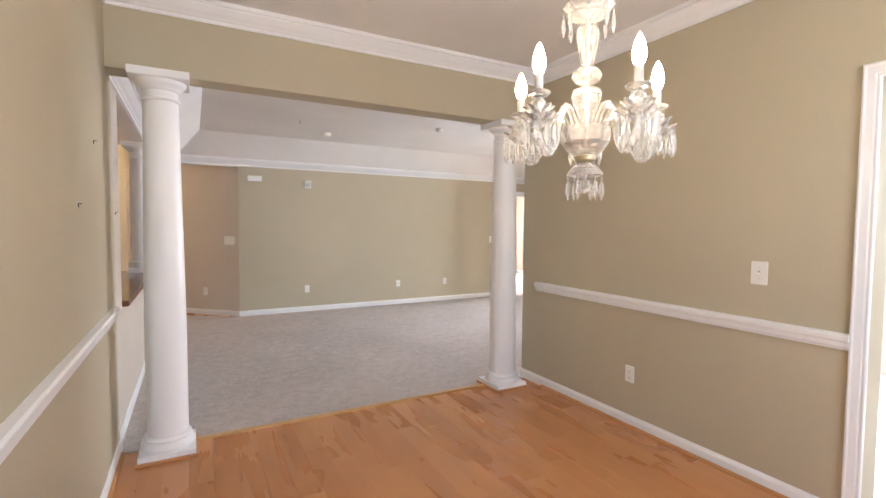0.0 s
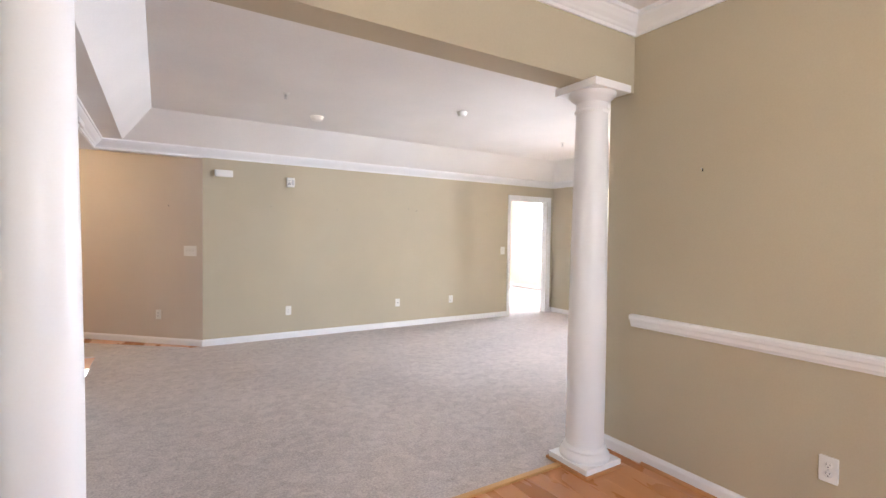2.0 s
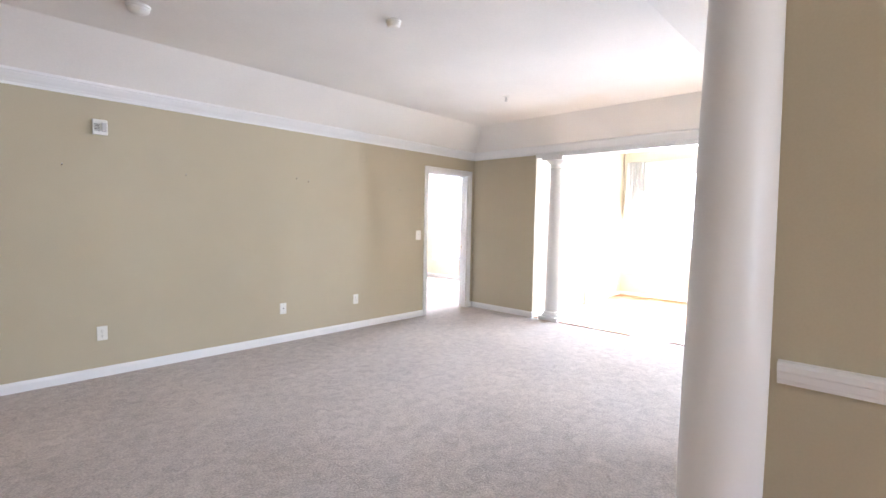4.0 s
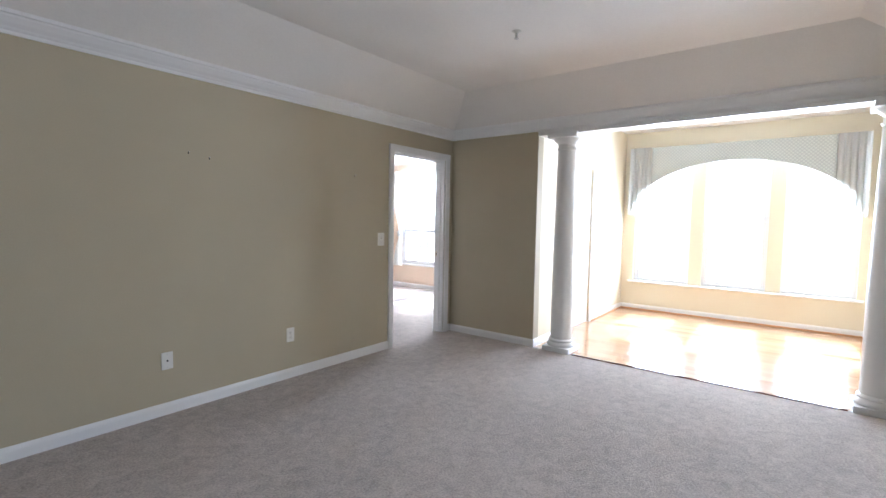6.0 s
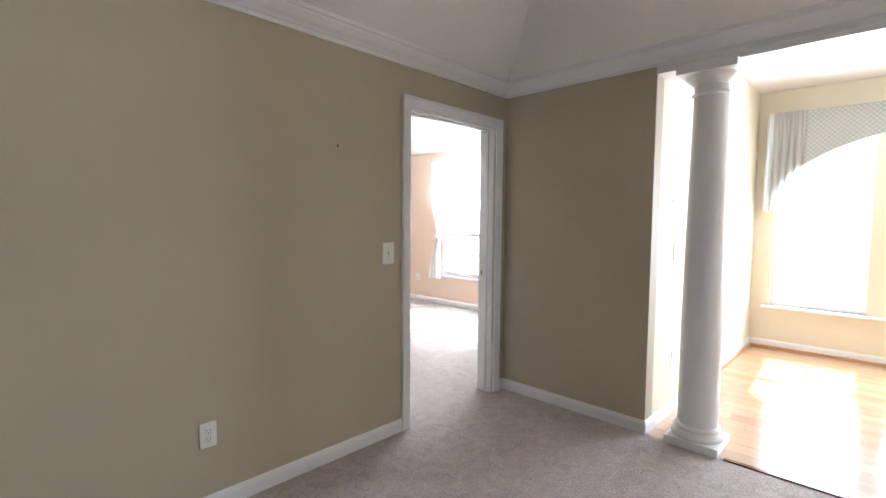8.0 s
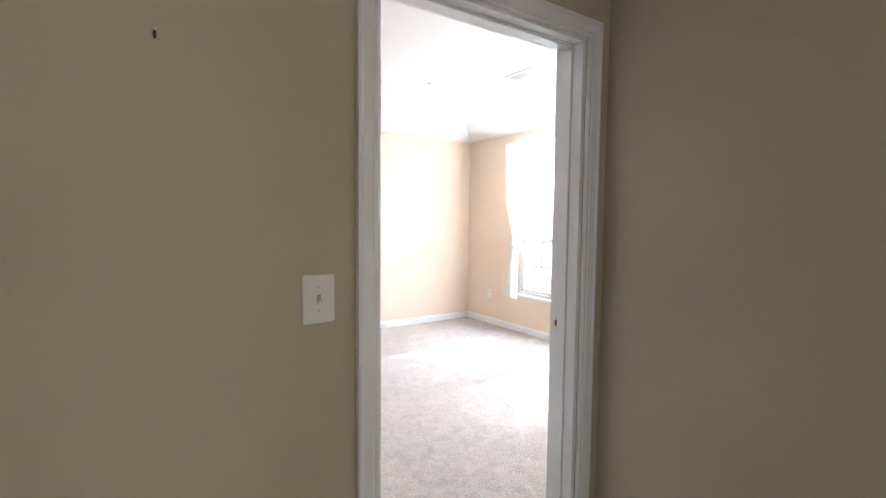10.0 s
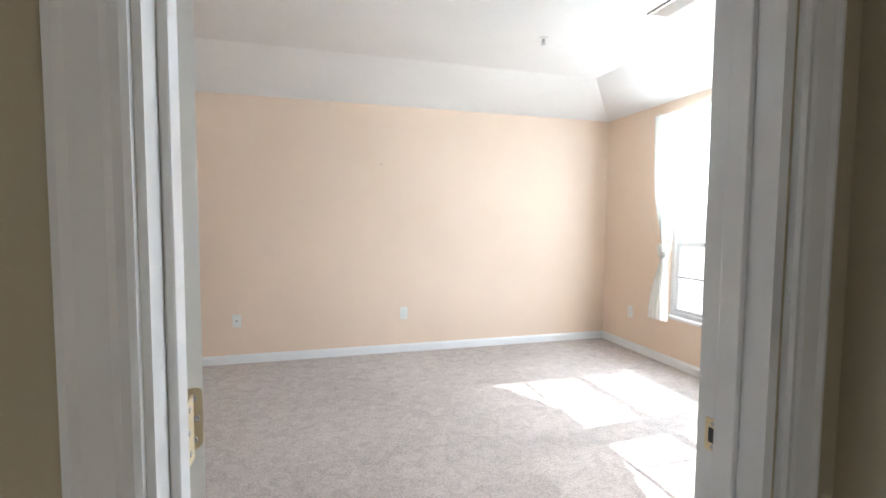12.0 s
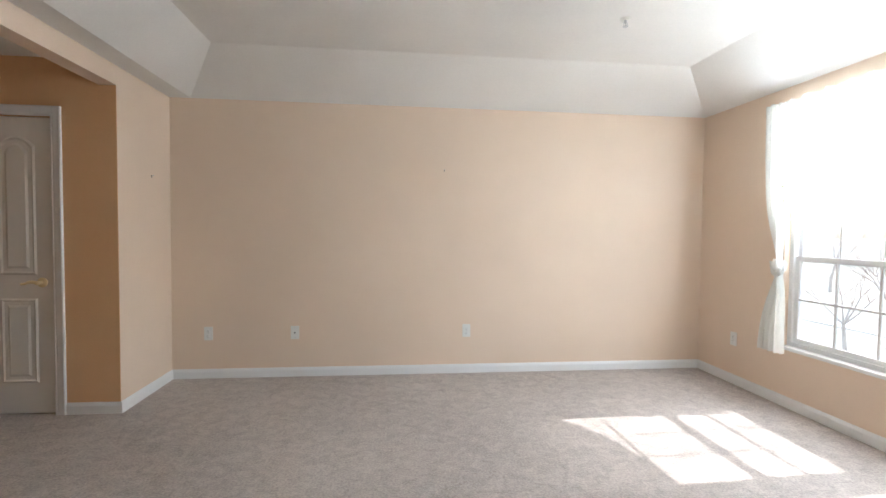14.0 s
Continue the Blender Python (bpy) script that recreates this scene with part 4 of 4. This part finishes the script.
def crystal(name, profile, seg=16, twist=0.0, flute=0.0):
    bm = lathe(profile, seg)
    for v in bm.verts:
        a = math.atan2(v.co.y, v.co.x)
        if flute:
            k = 1 + flute * (math.cos(8 * (a + twist * v.co.z)) + math.cos(8 * (a - twist * v.co.z)))
            v.co.x *= k
            v.co.y *= k
    return part(name, bm, CRYSTAL, chan)


smooth(part("canopy", lathe([(0.065, 2.73), (0.063, 2.715), (0.03, 2.69), (0.008, 2.68)], 24), BRASS, chan))
smooth(part("rod", lathe([(0.005, 1.55), (0.005, 2.69)], 10), STEEL, chan))
crystal("top_bowl", [(0.02, 2.065), (0.06, 2.085), (0.082, 2.115), (0.074, 2.118), (0.05, 2.10), (0.018, 2.09)], 24, 0, 0.03)
crystal("upper_baluster", [(0.014, 1.93), (0.022, 1.938), (0.026, 1.965), (0.036, 2.005), (0.037, 2.03), (0.030, 2.052), (0.014, 2.064)], 10)
crystal("disc_bead", [(0.012, 1.862), (0.036, 1.872), (0.048, 1.89), (0.046, 1.90), (0.028, 1.918), (0.012, 1.926)], 16)
crystal("lower_baluster", [(0.018, 1.72), (0.024, 1.745), (0.032, 1.775), (0.044, 1.805), (0.049, 1.828), (0.044, 1.846), (0.014, 1.860)], 14)
crystal("centre_bowl", [(0.02, 1.632), (0.045, 1.64), (0.058, 1.649), (0.068, 1.662), (0.075, 1.678), (0.079, 1.695), (0.078, 1.71), (0.076, 1.726), (0.070, 1.726), (0.06, 1.68), (0.02, 1.655)], 48, 14, 0.022)
smooth(part("collar", lathe([(0.018, 1.612), (0.032, 1.618), (0.036, 1.63), (0.02, 1.637)], 24), BRASS, chan))
crystal("bell", [(0.014, 1.612), (0.034, 1.604), (0.048, 1.588), (0.058, 1.568), (0.053, 1.566), (0.028, 1.59), (0.012, 1.60)], 24, 0, 0.02)
bm = bmesh.new()
bmesh.ops.create_icosphere(bm, subdivisions=2, radius=0.024)
part("ball", bm, CRYSTAL, chan).matrix_local = pose(0, 0, 1.533)

PRISM = lathe([(0.0012, 0.0), (0.0045, -0.006), (0.0012, -0.012), (0.0055, -0.022), (0.0085, -0.052), (0.0012, -0.076)], 6)
prism_mesh = bpy.data.meshes.new("prism")
PRISM.to_mesh(prism_mesh)
PRISM.free()
prism_mesh.materials.append(CRYSTAL)


def prism(x, y, z, parent, k=1.0):
    p = new("prism", prism_mesh)
    p.parent = parent
    p.matrix_local = Matrix.LocRotScale((x, y, z), Euler((0, 0, random.uniform(0, 3))), (k, k, k))


for i in range(8):
    a = 2 * math.pi * i / 8
    prism(0.078 * math.cos(a), 0.078 * math.sin(a), 2.10, chan, 1.0)
for i in range(6):
    a = 2 * math.pi * i / 6 + 0.4
    prism(0.054 * math.cos(a), 0.054 * math.sin(a), 1.566, chan, 1.05)

def petal_pan(name, r, z, parent, out):
    """A shallow dish with a scalloped rim."""
    bm = lathe([(0.012, z - 0.012), (r * 0.7, z - 0.008), (r, z + 0.004), (r * 0.96, z + 0.007), (r * 0.6, z - 0.002), (0.012, z - 0.006)], 32)
    for v in bm.verts:
        a, d = math.atan2(v.co.y, v.co.x), math.hypot(v.co.x, v.co.y) / r
        k = 1 + 0.12 * d * math.cos(8 * a)
        v.co = Vector((v.co.x * k, v.co.y * k, v.co.z + 0.005 * d * math.cos(8 * a)))
    o = part(name, bm, CRYSTAL, parent)
    o.matrix_local = pose(out, 0, 0)


toward = math.degrees(math.atan2(-1.114, -1.115))
for i in range(5):
    ang = toward + 36 + 72 * i
    bm = bmesh.new()
    rings = []
    n = 22
    pts = []
    for j in range(n + 1):
        t = j / n
        pts.append(Vector((0.055 + 0.18 * t, 0, 1.725 + 0.065 * math.sin(min(1, t * 1.9) * math.pi) - 0.07 * max(0, math.sin((t - 0.45) / 0.55 * math.pi)) * (t > 0.45) - 0.045 * t)))
    for j, p in enumerate(pts):
        d = (pts[min(n, j + 1)] - pts[max(0, j - 1)]).normalized()
        s = Vector((0, 1, 0))
        u = d.cross(s)
        rr = 0.0115 * (1 + 0.12 * math.sin(j * 2.2))
        rings.append([bm.verts.new(p + (s * math.cos(q) + u * math.sin(q)) * rr) for q in (2 * math.pi * k / 8 for k in range(8))])
    for a, b in zip(rings, rings[1:]):
        for k in range(8):
            bm.faces.new((a[k], a[(k + 1) % 8], b[(k + 1) % 8], b[k]))
    bm.faces.new(rings[0][::-1])
    bm.faces.new(rings[-1])
    bmesh.ops.recalc_face_normals(bm, faces=bm.faces)
    arm = part("arm", bm, CRYSTAL, chan)
    arm.matrix_local = pose(0, 0, 0, 0, 0, ang)
    R = 0.235

    def on_arm(name, profile, mat, seg=18):
        o = part(name, lathe(profile, seg), mat, arm)
        o.matrix_local = pose(R, 0, 0)
        return o

    on_arm("cup", [(0.010, 1.69), (0.022, 1.70), (0.026, 1.715), (0.014, 1.732)], CRYSTAL, 12)
    petal_pan("drip_pan", 0.058, 1.722, arm, R)
    petal_pan("middle_pan", 0.044, 1.748, arm, R)
    on_arm("stem_bead", [(0.010, 1.748), (0.021, 1.757), (0.024, 1.768), (0.018, 1.78), (0.010, 1.786)], CRYSTAL, 10)
    on_arm("upper_pan", [(0.012, 1.784), (0.030, 1.789), (0.036, 1.797), (0.034, 1.800), (0.012, 1.792)], CRYSTAL, 18)
    smooth(on_arm("candle_sleeve", [(0.0125, 1.792), (0.0125, 1.852), (0.010, 1.856)], SLEEVE))
    smooth(on_arm("bulb", [(0.009, 1.852), (0.014, 1.860), (0.0195, 1.877), (0.0195, 1.892), (0.014, 1.917), (0.007, 1.935), (0.001, 1.944)], BULB))
    for j in range(10):
        a = 2 * math.pi * j / 10
        prism(R + 0.054 * math.cos(a), 0.054 * math.sin(a), 1.720, arm, 1.2)

# ---- hall lamp ----
hl = thing("ceiling_light", pose(-7.9, 0.4, 2.66), "warm flush ceiling light in the foyer", "ceiling light")
smooth(part("base", lathe([(0.15, 0), (0.15, -0.02), (0.13, -0.025)], 32), BRASS, hl))
smooth(part("diffuser", lathe([(0.135, -0.02), (0.13, -0.05), (0.09, -0.085), (0.03, -0.10)], 32), glowing("warm_diffuser", (1.0, 0.74, 0.42), 16), hl))

# ---- outdoors ----
GZ = -3.2
tagged(part("ground", boxes((-400, 900, -700, 700, GZ - 0.5, GZ)), LAWN), "pale winter lawn outside", "ground", kind="structure")
tagged(part("pavement", boxes((21, 22.5, -300, 300, GZ, GZ + 0.06)), SIDING), "pale concrete footpath", "pavement", kind="structure")


def bare_tree(x, y, height, spread, seed, label, levels=4):
    rnd = random.Random(seed)
    t = thing("tree", pose(x, y, GZ), label, "tree", "bare trees")
    trunk_bm, twig_bm = bmesh.new(), bmesh.new()

    def limb(bm, a, b, r0, r1):
        d = (b - a).normalized()
        s = d.orthogonal().normalized()
        u = d.cross(s)
        ra = [bm.verts.new(a + (s * math.cos(q) + u * math.sin(q)) * r0) for q in (2 * math.pi * k / 5 for k in range(5))]
        rb = [bm.verts.new(b + (s * math.cos(q) + u * math.sin(q)) * r1) for q in (2 * math.pi * k / 5 for k in range(5))]
        for k in range(5):
            bm.faces.new((ra[k], ra[(k + 1) % 5], rb[(k + 1) % 5], rb[k]))

    def grow(p, d, length, r, lev):
        q = p
        for _ in range(2):
            d = (d + Vector((rnd.uniform(-1, 1), rnd.uniform(-1, 1), rnd.uniform(-0.2, 0.5))) * 0.16).normalized()
            e = q + d * length / 2
            limb(trunk_bm if lev < 2 else twig_bm, q, e, r, r * 0.75)
            r *= 0.75
            q = e
        if lev < levels:
            for _ in range(4 if lev else 5):
                nd = (d + Vector((rnd.uniform(-1, 1), rnd.uniform(-1, 1), rnd.uniform(-0.3, 0.7))) * spread).normalized()
                grow(q, nd, length * rnd.uniform(0.55, 0.8), r * 0.6, lev + 1)

    grow(Vector((0, 0, 0)), Vector((0, 0, 1)), height * 0.34, height * 0.025, 0)
    part("trunk", trunk_bm, BARK, t)
    part("crown", twig_bm, TWIG, t)


bare_tree(14.9, 14.0, 4.2, 0.85, 3, "small bare round-crowned tree on the lawn", 5)
bare_tree(19.0, 16.0, 5.0, 0.85, 5, "small bare round-crowned tree by the footpath", 5)
bare_tree(34.0, 33.0, 6.5, 0.85, 9, "reddish bare tree across the road", 5)
bare_tree(40.0, 47.0, 7.0, 0.85, 12, "reddish bare tree across the road", 5)
bare_tree(8.0, 3.75, 12.35, 0.8, 21, "tall bare tree close to the house", 5)


# ---- floor boards, last ----
def boards(parent, x0, x1, y0, y1, width, mat, seed, lengths):
    """Boards that run along y, each an object on a shared mesh."""
    rnd = random.Random(seed)
    shapes = {}
    x = x0
    while x < x1 - 0.01:
        w = min(width, x1 - x)
        y = y0 - rnd.uniform(0, 0.8)
        while y < y1 - 0.005:
            ln = rnd.choice(lengths)
            a, b = max(y, y0), min(y + ln, y1)
            y += ln
            if b - a < 0.02:
                continue
            key = (round(w, 3), round(b - a, 3))
            if key not in shapes:
                hw, hl, g = w / 2 - 0.0002, (b - a) / 2 - 0.0002, 0.0006
                bm = bmesh.new()
                lo = [bm.verts.new((sx * hw, sy * hl, -0.010)) for sx, sy in ((-1, -1), (1, -1), (1, 1), (-1, 1))]
                md = [bm.verts.new((sx * hw, sy * hl, -g)) for sx, sy in ((-1, -1), (1, -1), (1, 1), (-1, 1))]
                hi = [bm.verts.new((sx * (hw - g), sy * (hl - g), 0.0)) for sx, sy in ((-1, -1), (1, -1), (1, 1), (-1, 1))]
                for p, q in ((lo, md), (md, hi)):
                    for i in range(4):
                        bm.faces.new((p[i], p[(i + 1) % 4], q[(i + 1) % 4], q[i]))
                bm.faces.new(hi)
                me = bpy.data.meshes.new("board")
                bm.to_mesh(me)
                bm.free()
                me.materials.append(mat)
                shapes[key] = me
            o = new("board", shapes[key])
            o.parent = parent
            o.location = (x + w / 2, (a + b) / 2, 0.0)
        x += width


boards(floor_dining, -6.785, -3.69, -9.2, -4.262, 0.125, PLANK, 4, (0.6, 0.8, 1.0, 1.2))
boards(floor_sunroom, 0.0, 3.026, -4.09, -1.115, 0.125, PLANK2, 6, (0.6, 0.8, 1.0, 1.2))
